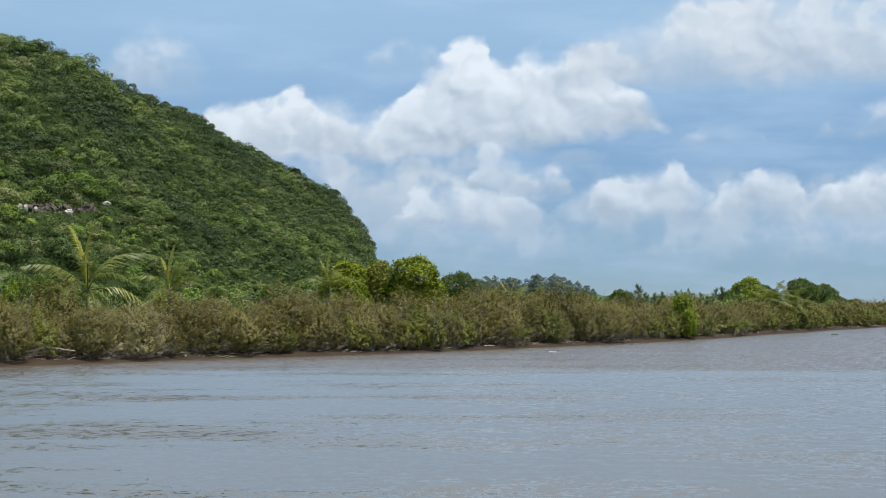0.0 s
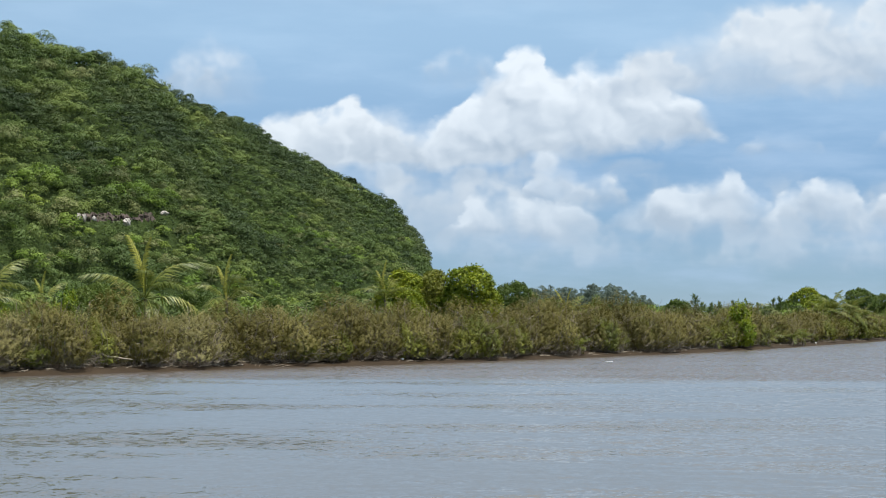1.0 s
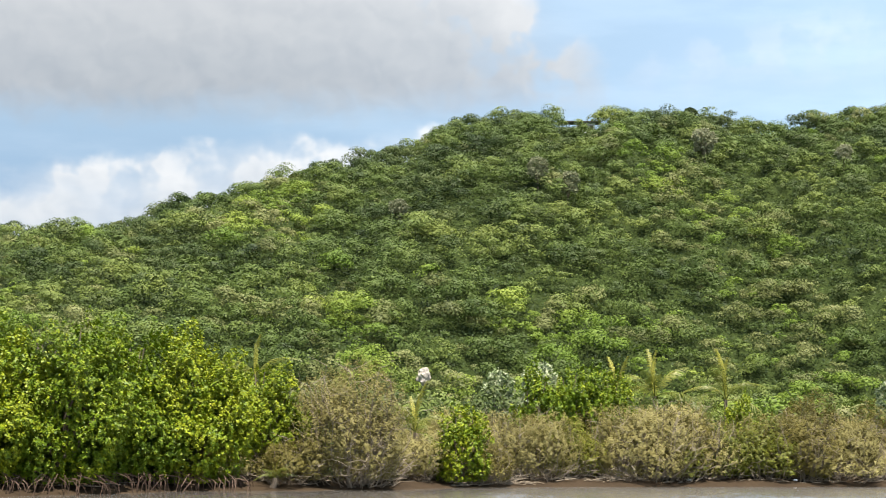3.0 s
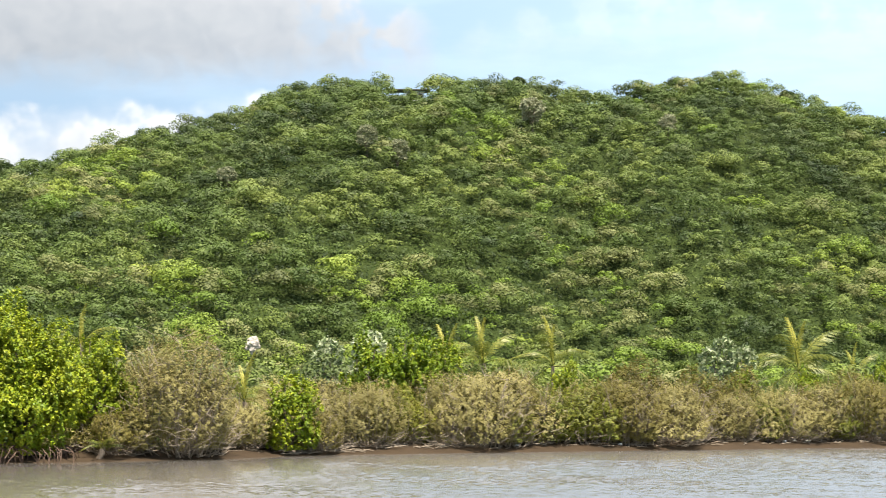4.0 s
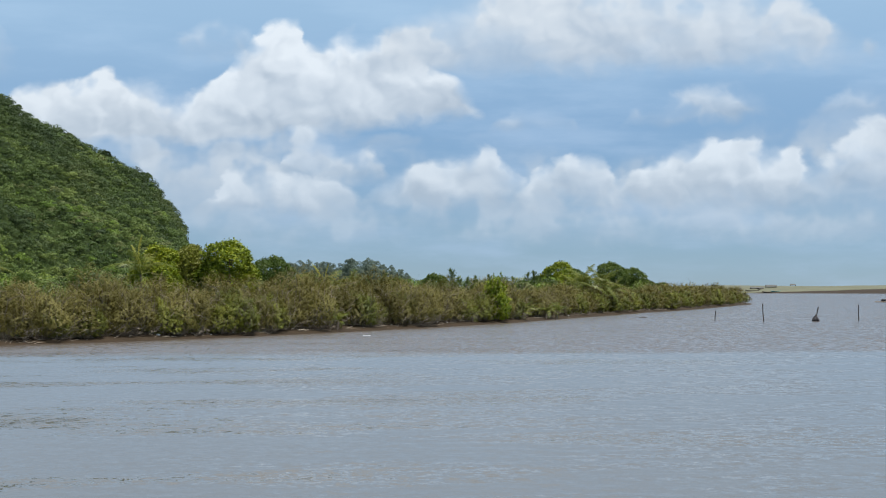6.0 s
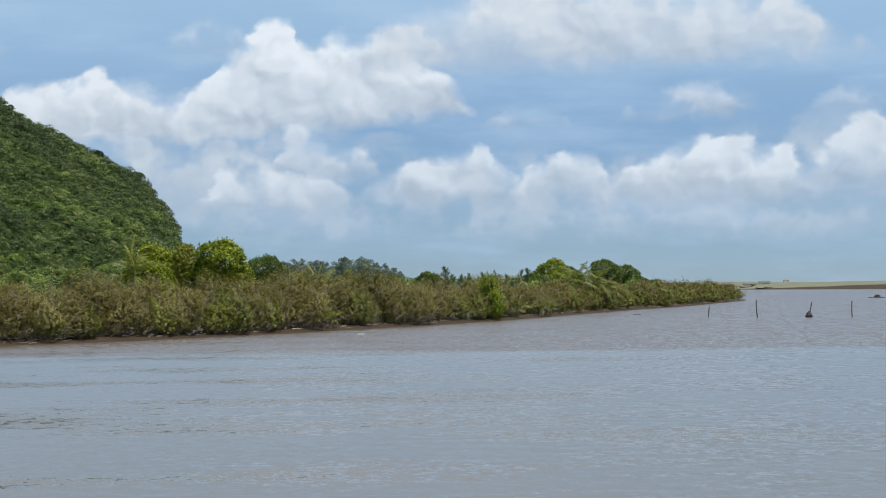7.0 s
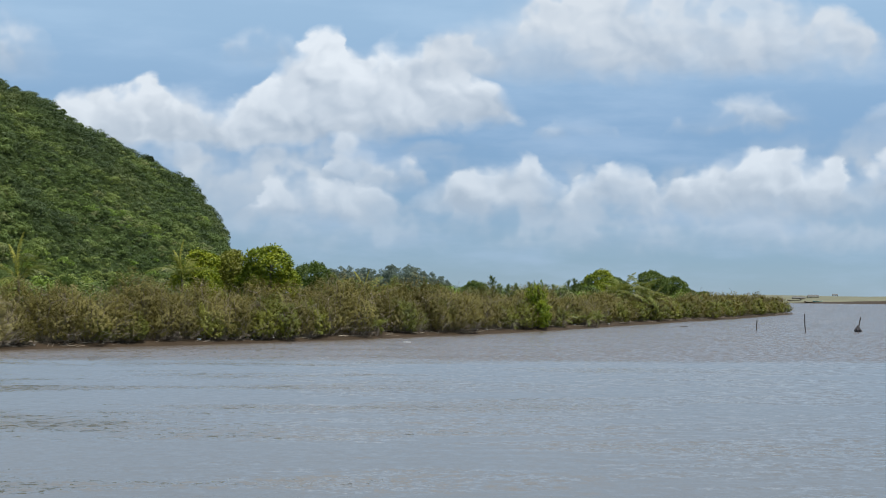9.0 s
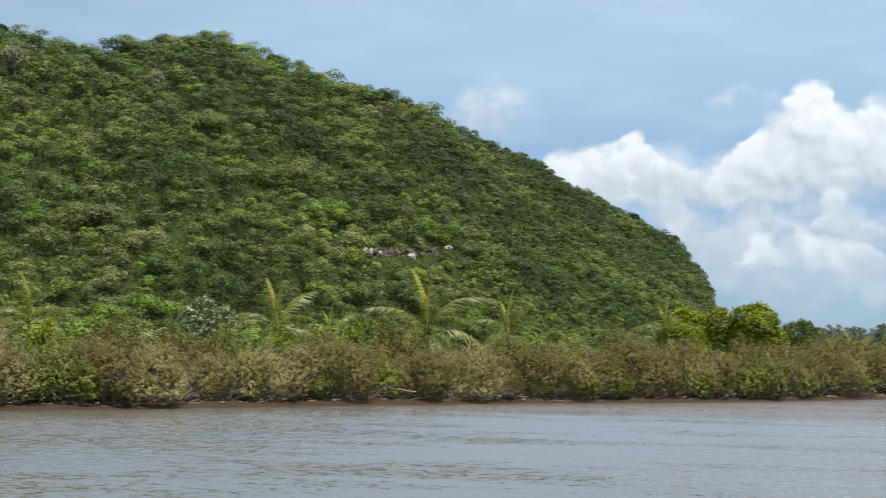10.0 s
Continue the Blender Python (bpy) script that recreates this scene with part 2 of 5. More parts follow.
# ---- materials ----
def surface(name, dark, light, rough=0.8, scale=1.0, fine=8.0, bump=0.3, depth=0.05, metal=0.0, vary=0.0):
    """Two scales of mottling between two colours, with fine relief."""
    mat = bpy.data.materials.new(name)
    mat.use_nodes = True
    tree = mat.node_tree
    shader = tree.nodes["Principled BSDF"]
    place = node(tree, "ShaderNodeTexCoord").outputs["Object"]
    broad = node(tree, "ShaderNodeTexNoise", {"Vector": place, "Scale": scale, "Detail": 5.0, "Roughness": 0.6}).outputs[0]
    grain = node(tree, "ShaderNodeTexNoise", {"Vector": place, "Scale": scale * fine, "Detail": 4.0, "Roughness": 0.65}).outputs[0]
    both = calc(tree, "MULTIPLY_ADD", grain, 0.5, calc(tree, "MULTIPLY_ADD", broad, 1.1, -0.3))
    if vary:
        rnd = node(tree, "ShaderNodeObjectInfo").outputs["Random"]
        both = calc(tree, "ADD", both, calc(tree, "MULTIPLY_ADD", rnd, vary, -vary / 2))
    mix = node(tree, "ShaderNodeMixRGB", {0: both, 1: (*dark, 1), 2: (*light, 1)}, use_clamp=True)
    tree.links.new(mix.outputs[0], shader.inputs["Base Color"])
    shader.inputs["Roughness"].default_value, shader.inputs["Metallic"].default_value = rough, metal
    relief = node(tree, "ShaderNodeBump", {"Strength": bump, "Distance": depth, "Height": both}).outputs[0]
    tree.links.new(relief, shader.inputs["Normal"])
    return mat


def foliage(name, dark, mid, light, patch=0.35, glow=0.3, rough=0.5, spread=0.5, patchy=0.3):
    """Leaves: each one its own tone, with patches of tone over the crown, and light coming through."""
    mat = bpy.data.materials.new(name)
    mat.use_nodes = True
    tree = mat.node_tree
    shader = tree.nodes["Principled BSDF"]
    place = node(tree, "ShaderNodeTexCoord").outputs["Object"]
    leaf = node(tree, "ShaderNodeNewGeometry").outputs["Random Per Island"]
    area = node(tree, "ShaderNodeTexNoise", {"Vector": place, "Scale": patch, "Detail": 3.0}).outputs[0]
    area = node(tree, "ShaderNodeMapRange", {0: area, 1: 0.32, 2: 0.68}).outputs[0]
    own = node(tree, "ShaderNodeObjectInfo").outputs["Random"]
    tone = calc(tree, "MULTIPLY_ADD", leaf, spread, calc(tree, "MULTIPLY_ADD", area, patchy, (0.75 - spread * 0.5 - patchy) * 0.5))
    tone = calc(tree, "ADD", tone, calc(tree, "MULTIPLY_ADD", own, 0.3, -0.1))
    crown = node(tree, "ShaderNodeAttribute", attribute_name="tone").outputs["Fac"]
    tone = calc(tree, "MULTIPLY_ADD", crown, 0.5, tone)
    ramp = node(tree, "ShaderNodeValToRGB", {0: tone})
    ramp.color_ramp.elements[0].color, ramp.color_ramp.elements[1].color = (*dark, 1), (*light, 1)
    ramp.color_ramp.elements.new(0.5).color = (*mid, 1)
    tree.links.new(ramp.outputs[0], shader.inputs["Base Color"])
    shader.inputs["Roughness"].default_value = rough
    shader.inputs["Specular IOR Level"].default_value = 0.22
    through_leaf = node(tree, "ShaderNodeBsdfTranslucent", {0: ramp.outputs[0]})
    mix = node(tree, "ShaderNodeMixShader", {0: glow, 1: shader.outputs[0], 2: through_leaf.outputs[0]})
    tree.links.new(mix.outputs[0], tree.nodes["Material Output"].inputs[0])
    return mat


def water_material():
    mat = bpy.data.materials.new("muddy_water")
    mat.use_nodes = True
    tree = mat.node_tree
    shader = tree.nodes["Principled BSDF"]
    place = node(tree, "ShaderNodeTexCoord").outputs["Object"]
    silt = node(tree, "ShaderNodeTexNoise", {"Vector": place, "Scale": 0.03, "Detail": 4.0}).outputs[0]
    mix = node(tree, "ShaderNodeMixRGB", {0: silt, 1: (0.083, 0.077, 0.068, 1), 2: (0.106, 0.098, 0.088, 1)})
    # the far side runs brown and choppy with silt along a ragged line
    ragged = node(tree, "ShaderNodeTexNoise", {"Vector": place, "Scale": 0.05, "Detail": 3.0}).outputs[0]
    away = calc(tree, "MULTIPLY_ADD", ragged, 14.0, node(tree, "ShaderNodeSeparateXYZ", {0: place}).outputs[1])
    plume = node(tree, "ShaderNodeMapRange", {0: away, 1: 104.0, 2: 112.0}, interpolation_type="SMOOTHSTEP").outputs[0]
    mix = node(tree, "ShaderNodeMixRGB", {0: calc(tree, "MULTIPLY", plume, 0.85), 1: mix.outputs[0], 2: (0.084, 0.067, 0.057, 1)})
    tree.links.new(mix.outputs[0], shader.inputs["Base Color"])
    shader.inputs["Roughness"].default_value, shader.inputs["IOR"].default_value = 0.13, 1.6
    crests = node(tree, "ShaderNodeVectorMath", {0: place, 1: (1.7, 1.5, 1.0)}, operation="MULTIPLY").outputs[0]
    ripple = node(tree, "ShaderNodeTexNoise", {"Vector": crests, "Scale": 9.0, "Detail": 4.0, "Roughness": 0.6}).outputs["Color"]
    chop = node(tree, "ShaderNodeTexNoise", {"Vector": crests, "Scale": 3.6, "Detail": 4.0, "Roughness": 0.62}).outputs["Color"]
    # the slopes of the small ripples, stronger where gusts touch the water
    long = node(tree, "ShaderNodeVectorMath", {0: place, 1: (0.55, 1.3, 1.0)}, operation="MULTIPLY").outputs[0]
    gusts = node(tree, "ShaderNodeTexNoise", {"Vector": long, "Scale": 0.1, "Detail": 5.0, "Roughness": 0.68}).outputs[0]
    gusts = node(tree, "ShaderNodeMapRange", {0: gusts, 1: 0.47, 2: 0.68, 3: 0.13, 4: 1.5}).outputs[0]
    gusts = calc(tree, "MULTIPLY_ADD", plume, 1.0, gusts)
    lee = node(tree, "ShaderNodeAttribute", attribute_name="lee").outputs["Fac"]
    gusts = calc(tree, "MULTIPLY", gusts, calc(tree, "MULTIPLY_ADD", lee, -0.92, 1.0))
    tree.links.new(calc(tree, "MULTIPLY_ADD", lee, -0.08, 0.13), shader.inputs["Roughness"])
    heave = node(tree, "ShaderNodeTexNoise", {"Vector": crests, "Scale": 1.5, "Detail": 3.0, "Roughness": 0.6}).outputs["Color"]
    slope = node(tree, "ShaderNodeVectorMath", {0: heave, 1: (1.5, 1.5, 1.5), 2: ripple}, operation="MULTIPLY_ADD").outputs[0]
    slope = node(tree, "ShaderNodeVectorMath", {0: chop, 1: (1.2, 1.2, 1.2), 2: slope}, operation="MULTIPLY_ADD").outputs[0]
    slope = node(tree, "ShaderNodeVectorMath", {0: slope, 1: (1.85, 1.85, 1.85)}, operation="SUBTRACT").outputs[0]
    slope = node(tree, "ShaderNodeVectorMath", {0: slope, 1: (0.5, 0.6, 0.0)}, operation="MULTIPLY").outputs[0]
    slope = node(tree, "ShaderNodeVectorMath", {0: slope, "Scale": gusts}, operation="SCALE").outputs[0]
    # the wavelets run south, steeper on that side
    run = node(tree, "ShaderNodeMapRange", {0: lee, 1: 0.0, 2: 1.0, 3: -0.085, 4: 0.0}).outputs[0]
    run = calc(tree, "MULTIPLY_ADD", plume, -0.09, run)
    slope = node(tree, "ShaderNodeVectorMath", {0: slope, 1: node(tree, "ShaderNodeCombineXYZ", {1: run}).outputs[0]}, operation="ADD").outputs[0]
    upright = node(tree, "ShaderNodeNewGeometry").outputs["Normal"]
    upright = node(tree, "ShaderNodeVectorMath", {0: upright, 1: slope}, operation="ADD").outputs[0]
    upright = node(tree, "ShaderNodeVectorMath", {0: upright}, operation="NORMALIZE").outputs[0]
    tree.links.new(upright, shader.inputs["Normal"])
    return mat


WATER = water_material()
MUD = surface("wet_mud", (0.018, 0.012, 0.007), (0.050, 0.034, 0.020), 0.75, 0.5, 9, 0.5, 0.08)
MUD.node_tree.nodes["Principled BSDF"].inputs["Specular IOR Level"].default_value = 0.12
UNDERGROWTH = surface("undergrowth", (0.018, 0.032, 0.009), (0.055, 0.085, 0.022), 0.9, 0.3, 8, 1.0, 0.6)
SAND = surface("sand_and_dry_grass", (0.06, 0.063, 0.036), (0.125, 0.12, 0.07), 0.9, 0.05, 7, 0.3, 0.1)
BARK = surface("bark", (0.06, 0.045, 0.032), (0.19, 0.15, 0.11), 0.85, 3.0, 6, 0.5, 0.02, vary=0.3)
TWIG = surface("twig", (0.10, 0.08, 0.06), (0.30, 0.25, 0.19), 0.8, 2.0, 6, 0.3, 0.01, vary=0.3)
DRIFTWOOD = surface("driftwood", (0.11, 0.085, 0.06), (0.32, 0.27, 0.20), 0.8, 2.0, 8, 0.4, 0.01, vary=0.5)
DARK_WOOD = surface("wet_dark_wood", (0.02, 0.016, 0.013), (0.07, 0.055, 0.045), 0.6, 3.0, 6, 0.4, 0.02)
LIMESTONE = surface("limestone", (0.20, 0.175, 0.15), (0.50, 0.455, 0.41), 0.85, 0.5, 5, 0.8, 0.2)
# reddish brown rock, its colour darkened for the shade under the overhang
SHADED_ROCK = surface("shaded_rock", (0.032, 0.023, 0.018), (0.105, 0.076, 0.060), 0.9, 0.6, 5, 0.8, 0.2)
WHITE_PLASTIC = surface("white_plastic", (0.6, 0.6, 0.58), (0.82, 0.82, 0.8), 0.4, 2.0, 5, 0.1, 0.01)
WHITE_WALL = surface("white_wall", (0.55, 0.57, 0.55), (0.75, 0.76, 0.73), 0.7, 1.0, 6, 0.2, 0.01)
GREEN_ROOF = surface("green_roof", (0.12, 0.18, 0.16), (0.25, 0.34, 0.31), 0.6, 0.8, 6, 0.3, 0.02)
THATCH = surface("grey_thatch", (0.045, 0.045, 0.043), (0.12, 0.118, 0.11), 0.9, 1.5, 8, 0.6, 0.03)
NET = surface("fishing_net", (0.015, 0.014, 0.016), (0.05, 0.045, 0.05), 0.9, 6.0, 5, 0.8, 0.03)

# hill floor coloured dark, so the gaps between crowns read as shade
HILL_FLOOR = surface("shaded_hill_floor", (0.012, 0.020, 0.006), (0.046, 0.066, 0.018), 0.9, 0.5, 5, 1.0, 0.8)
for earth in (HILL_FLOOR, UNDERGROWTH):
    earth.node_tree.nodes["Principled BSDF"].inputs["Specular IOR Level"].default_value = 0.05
ROOT_BARK = surface("reddish_root_bark", (0.04, 0.024, 0.016), (0.13, 0.078, 0.052), 0.8, 3.0, 6, 0.4, 0.02)

OLIVE = foliage("grey_olive_leaves", (0.066, 0.057, 0.012), (0.152, 0.132, 0.033), (0.295, 0.258, 0.080), 0.45, 0.32, 0.6, 0.18)
PALE_OLIVE = foliage("pale_olive_leaves", (0.114, 0.102, 0.032), (0.238, 0.211, 0.075), (0.41, 0.366, 0.150), 0.45, 0.32, 0.6, 0.2)
OLIVE_GREEN = foliage("olive_green_leaves", (0.050, 0.062, 0.006), (0.125, 0.138, 0.015), (0.25, 0.245, 0.036), 0.9, 0.25, 0.5, 0.3)
BRIGHT = foliage("yellow_green_leaves", (0.034, 0.076, 0.003), (0.102, 0.162, 0.006), (0.35, 0.375, 0.020), 1.2, 0.12, 0.5, 0.36)
YELLOWING = foliage("yellowing_leaves", (0.050, 0.084, 0.004), (0.165, 0.205, 0.010), (0.42, 0.415, 0.026), 0.9, 0.15, 0.55, 0.45)
TREE_GREEN = foliage("tree_leaves", (0.028, 0.052, 0.008), (0.072, 0.110, 0.018), (0.18, 0.22, 0.040), 0.5, 0.25, 0.5, 0.35)
PALE_LEAF = foliage("pale_leaves", (0.05, 0.085, 0.025), (0.13, 0.18, 0.07), (0.40, 0.43, 0.28), 0.5, 0.2, 0.5, 0.8)
FROND = foliage("frond_leaflets", (0.048, 0.072, 0.012), (0.118, 0.145, 0.026), (0.28, 0.275, 0.058), 0.6, 0.3, 0.4, 0.5)
YOUNG_FROND = foliage("young_frond_leaflets", (0.13, 0.145, 0.02), (0.28, 0.275, 0.045), (0.46, 0.42, 0.09), 0.6, 0.3, 0.4, 0.4)
NEEDLES = foliage("feathery_needles", (0.040, 0.070, 0.020), (0.095, 0.135, 0.036), (0.19, 0.23, 0.07), 0.6, 0.2, 0.6, 0.4)
FOREST = [
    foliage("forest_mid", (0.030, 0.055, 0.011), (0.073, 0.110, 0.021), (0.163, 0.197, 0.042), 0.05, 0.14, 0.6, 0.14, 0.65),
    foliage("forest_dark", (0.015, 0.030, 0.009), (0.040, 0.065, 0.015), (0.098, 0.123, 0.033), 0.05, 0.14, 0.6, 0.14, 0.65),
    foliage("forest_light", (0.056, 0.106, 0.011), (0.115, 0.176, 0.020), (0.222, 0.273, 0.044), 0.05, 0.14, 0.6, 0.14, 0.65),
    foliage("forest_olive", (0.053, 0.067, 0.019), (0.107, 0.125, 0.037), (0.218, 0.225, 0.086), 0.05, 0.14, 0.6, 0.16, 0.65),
]


# ---- building helpers ----
def mesh_of(name, verts, quads, mats, index=None, smooth=False):
    """One mesh from arrays of places and faces of three or four corners."""
    verts, quads = np.asarray(verts, np.float32), np.asarray(quads, np.int32)
    me = bpy.data.meshes.new(name)
    me.vertices.add(len(verts))
    me.vertices.foreach_set("co", verts.ravel())
    me.loops.add(quads.size)
    me.loops.foreach_set("vertex_index", quads.ravel())
    me.polygons.add(len(quads))
    me.polygons.foreach_set("loop_start", np.arange(0, quads.size, quads.shape[1], dtype=np.int32))
    for m in mats:
        me.materials.append(m)
    if index is not None:
        me.polygons.foreach_set("material_index", np.asarray(index, np.int32))
    me.polygons.foreach_set("use_smooth", np.full(len(quads), smooth))
    me.update(calc_edges=True)
    return me


def bm_mesh(name, bm, material, smooth=False):
    me = bpy.data.meshes.new(name)
    for f in bm.faces:
        f.smooth = smooth
    bm.to_mesh(me)
    bm.free()
    me.materials.append(material)
    return me


def part(name, me, parent, label="", m=None):
    ob = new(name, me)
    ob.parent = parent
    if m is not None:
        ob.matrix_basis = m
    return tagged(ob, label)


def spot(az, dist, z=0.0):
    return Vector((dist * math.sin(radians(az)), dist * math.cos(radians(az)), z))


def units(rng, n):
    v = rng.normal(size=(n, 3))
    return v / np.linalg.norm(v, axis=1, keepdims=True)


def leaves(at, out, length, width, rng, stiff=0.6):
    """A pointed blade for each leaf, turned more or less outwards. Returns places and faces."""
    n = len(at)
    normal = out * stiff * [1, 1, 0.7] + units(rng, n) * (1 - stiff) * 1.5 + np.array([0, 0, 0.25])
    normal /= np.linalg.norm(normal, axis=1, keepdims=True) + 1e-6
    along = np.cross(normal, units(rng, n))
    along /= np.linalg.norm(along, axis=1, keepdims=True) + 1e-6
    across = np.cross(normal, along)
    length = (length * rng.uniform(0.65, 1.3, n))[:, None]
    width = (width * rng.uniform(0.7, 1.25, n))[:, None]
    v = np.stack([at - along * length / 2 - across * width / 2, at - along * length / 2 + across * width / 2, at + along * length / 2], 1)
    return v.reshape(-1, 3), np.arange(3 * n).reshape(n, 3)


def blob_points(blobs, n, rng, low=-0.35, deep=0.3, clump=5, jitter=0.12):
    """Places near the skin of a heap of rounded clumps, in small bunches, and the way out at each."""
    blobs = np.asarray(blobs, float)
    share = blobs[:, 3] * blobs[:, 4]
    pick = rng.choice(len(blobs), size=n * 2 // clump + 1, p=share / share.sum())
    way = units(rng, len(pick))
    way[:, 2] = np.where(way[:, 2] < low, -way[:, 2], way[:, 2])
    skin = 1 - deep * rng.random(len(pick)) ** 1.6
    at = blobs[pick, :3] + way * blobs[pick, 3:6] * skin[:, None]
    keep = np.ones(len(pick), bool)
    for b in blobs:
        keep &= (((at - b[:3]) / b[3:6]) ** 2).sum(1) > 0.55
    at, way = at[keep], way[keep]
    which = rng.integers(0, len(at), n)
    size = blobs[:, 3].mean()
    return at[which] + rng.normal(size=(n, 3)) * jitter * size, way[which]


def tube(points, radii, sides=5):
    """A tapered tube along a line. Returns places and faces."""
    points = np.asarray(points, float)
    k = len(points)
    run = np.gradient(points, axis=0)
    run /= np.linalg.norm(run, axis=1, keepdims=True) + 1e-9
    side = np.cross(run, [0.31, 0.87, 0.2])
    side /= np.linalg.norm(side, axis=1, keepdims=True) + 1e-9
    other = np.cross(run, side)
    a = np.linspace(0, 2 * np.pi, sides, endpoint=False)
    ring = side[:, None] * np.cos(a)[None, :, None] + other[:, None] * np.sin(a)[None, :, None]
    v = points[:, None] + ring * np.asarray(radii, float)[:, None, None]
    i, j = np.meshgrid(np.arange(k - 1), np.arange(sides), indexing="ij")
    i, j, nxt = i.ravel(), j.ravel(), ((j + 1) % sides).ravel()
    quads = np.stack([i * sides + j, i * sides + nxt, (i + 1) * sides + nxt, (i + 1) * sides + j], 1)
    return v.reshape(-1, 3), quads


def join(pieces):
    """Several (places, faces) in one."""
    verts, quads, base = [], [], 0
    for v, q in pieces:
        verts.append(v)
        quads.append(np.asarray(q) + base)
        base += len(v)
    return np.concatenate(verts), np.concatenate(quads)


def bend(a, b, sag, rng, k=4, wander=0.05):
    """A bowed line from a to b."""
    s = np.linspace(0, 1, k)[:, None]
    a, b = np.asarray(a, float), np.asarray(b, float)
    line = a * (1 - s) + b * s
    line += np.sin(s * np.pi) * np.asarray(sag, float)
    line[1:-1] += rng.normal(size=(k - 2, 3)) * wander * np.linalg.norm(b - a)
    return line


# ---- land and water ----
SHORE = [(-160, -420), (-78, -60), (-62, 10), (-55.5, 43), (-54.9, 51.1), (-53.6, 58.1), (-51.3, 63.3), (-49.3, 67.4), (-47.5, 72.3), (-45.6, 77.0),
         (-40.1, 86.1), (-35.0, 92.6), (-30.6, 99.9), (-25.5, 107), (-19.6, 115.3), (-12.9, 122.8), (-1.9, 136), (7.7, 150.8), (18.7, 169), (28.3, 187.9),
         (39, 211.5), (52.8, 242.3), (69.7, 276.4), (99.5, 347), (106.5, 362)]
LAND = SHORE + [(103, 374), (96, 400), (110, 520), (150, 800), (200, 1400), (60, 3000), (-4000, 4000), (-4000, -420)]
BAR = [(80, 1010), (253, 864), (308, 819), (700, 500), (1500, -150), (1600, 60), (760, 620), (330, 960), (120, 1100)]
NEAR_BANK = [(-40, -300), (-22, -20), (-12, 9), (0, 13), (14, 8), (40, -20), (90, -300)]


def inside(poly, x, y):
    """Metres from the edge of a plan outline, over 0 within it."""
    near = np.full(x.shape, 1e9)
    within = np.zeros(x.shape, bool)
    for (ax, ay), (bx, by) in zip(poly, poly[1:] + poly[:1]):
        dx, dy = bx - ax, by - ay
        s = np.clip(((x - ax) * dx + (y - ay) * dy) / (dx * dx + dy * dy), 0, 1)
        near = np.minimum(near, np.hypot(x - ax - s * dx, y - ay - s * dy))
        cross = ((ay > y) != (by > y)) & (x < ax + (y - ay) * dx / (dy if dy else 1e-9))
        within ^= cross
    return np.where(within, near, -near)


def rough(x, y, scale, seed=0.0):
    """Smooth unevenness, about -1 to 1."""
    x, y = np.asarray(x) / scale + seed, np.asarray(y) / scale - seed
    return (np.sin(x * 1.3 + 1.7 * np.sin(y * 0.9 + seed)) + np.sin(y * 1.7 + 1.3 * np.sin(x * 1.1)) + np.sin((x + y) * 2.3 + seed)
            + 0.6 * np.sin(x * 4.1 - y * 2.9 + seed)) / 3.2


def ground_height(x, y):
    x, y = np.asarray(x, float), np.asarray(y, float)
    wobble = 0.4 * rough(x, y, 2.3) + 0.5 * rough(x, y, 6.0, 2.0)
    land = inside(LAND, x, y) + wobble
    z = np.interp(land, [-14, -3, -0.6, 0.5, 2.2, 9, 60], [-2.0, -0.5, 0.0, 0.26, 0.48, 0.75, 1.2])
    bar = inside(BAR, x, y) + wobble * 4
    z = np.maximum(z, np.interp(bar, [-30, 0, 14, 40, 70], [-2.0, 0.0, 1.1, 3.4, 4.6]))
    bank = inside(NEAR_BANK, x, y)
    z = np.maximum(z, np.interp(bank, [-4, 0, 3, 7], [-2.0, 0.0, 1.4, 2.4]))
    return z + np.where(z > 0.1, 0.06 * rough(x, y, 1.1), 0)


def polar_grid(azs, dists, height):
    a, d = np.meshgrid(np.radians(azs), dists, indexing="ij")
    x, y = d * np.sin(a), d * np.cos(a)
    v = np.stack([x, y, height(x, y)], -1).reshape(-1, 3)
    n, k = len(azs), len(dists)
    i, j = np.meshgrid(np.arange(n - 1), np.arange(k - 1), indexing="ij")
    i, j = i.ravel(), j.ravel()
    return v, np.stack([i * k + j, (i + 1) * k + j, (i + 1) * k + j + 1, i * k + j + 1], 1)


azs = np.concatenate([np.arange(-180, -62, 4.0), np.arange(-62, 24, 0.6), np.arange(24, 181, 4.0)])
azs[-1] = 180.0
dists = np.concatenate([[0.01, 2.0], np.linspace(4, 60, 15), np.arange(61, 240, 1.0), np.arange(240, 400, 2.5), np.geomspace(401, 4600, 70)])
v, q = polar_grid(azs, dists, ground_height)
# the patch underfoot
cap = np.array([[-0.05, -0.05, 0], [0.05, -0.05, 0], [0.05, 0.05, 0], [-0.05, 0.05, 0]])
cap[:, 2] = ground_height(cap[:, 0], cap[:, 1]) + 0.002
v, q = np.concatenate([v, cap]), np.concatenate([q, [np.arange(4) + len(v)]])
centre = v[q].mean(1)
sandy = inside(BAR, centre[:, 0], centre[:, 1]) > 16
shady = inside(LAND, centre[:, 0], centre[:, 1]) > 3.0
ground = new("ground", mesh_of("ground", v, q, [MUD, SAND, UNDERGROWTH], np.where(sandy, 1, np.where(shady, 2, 0)), True))
tagged(ground, "brown mud river bank with overgrown land behind", "ground", kind="structure")



BANK_SIDE = SHORE + [(-300, 400), (-300, -420)]


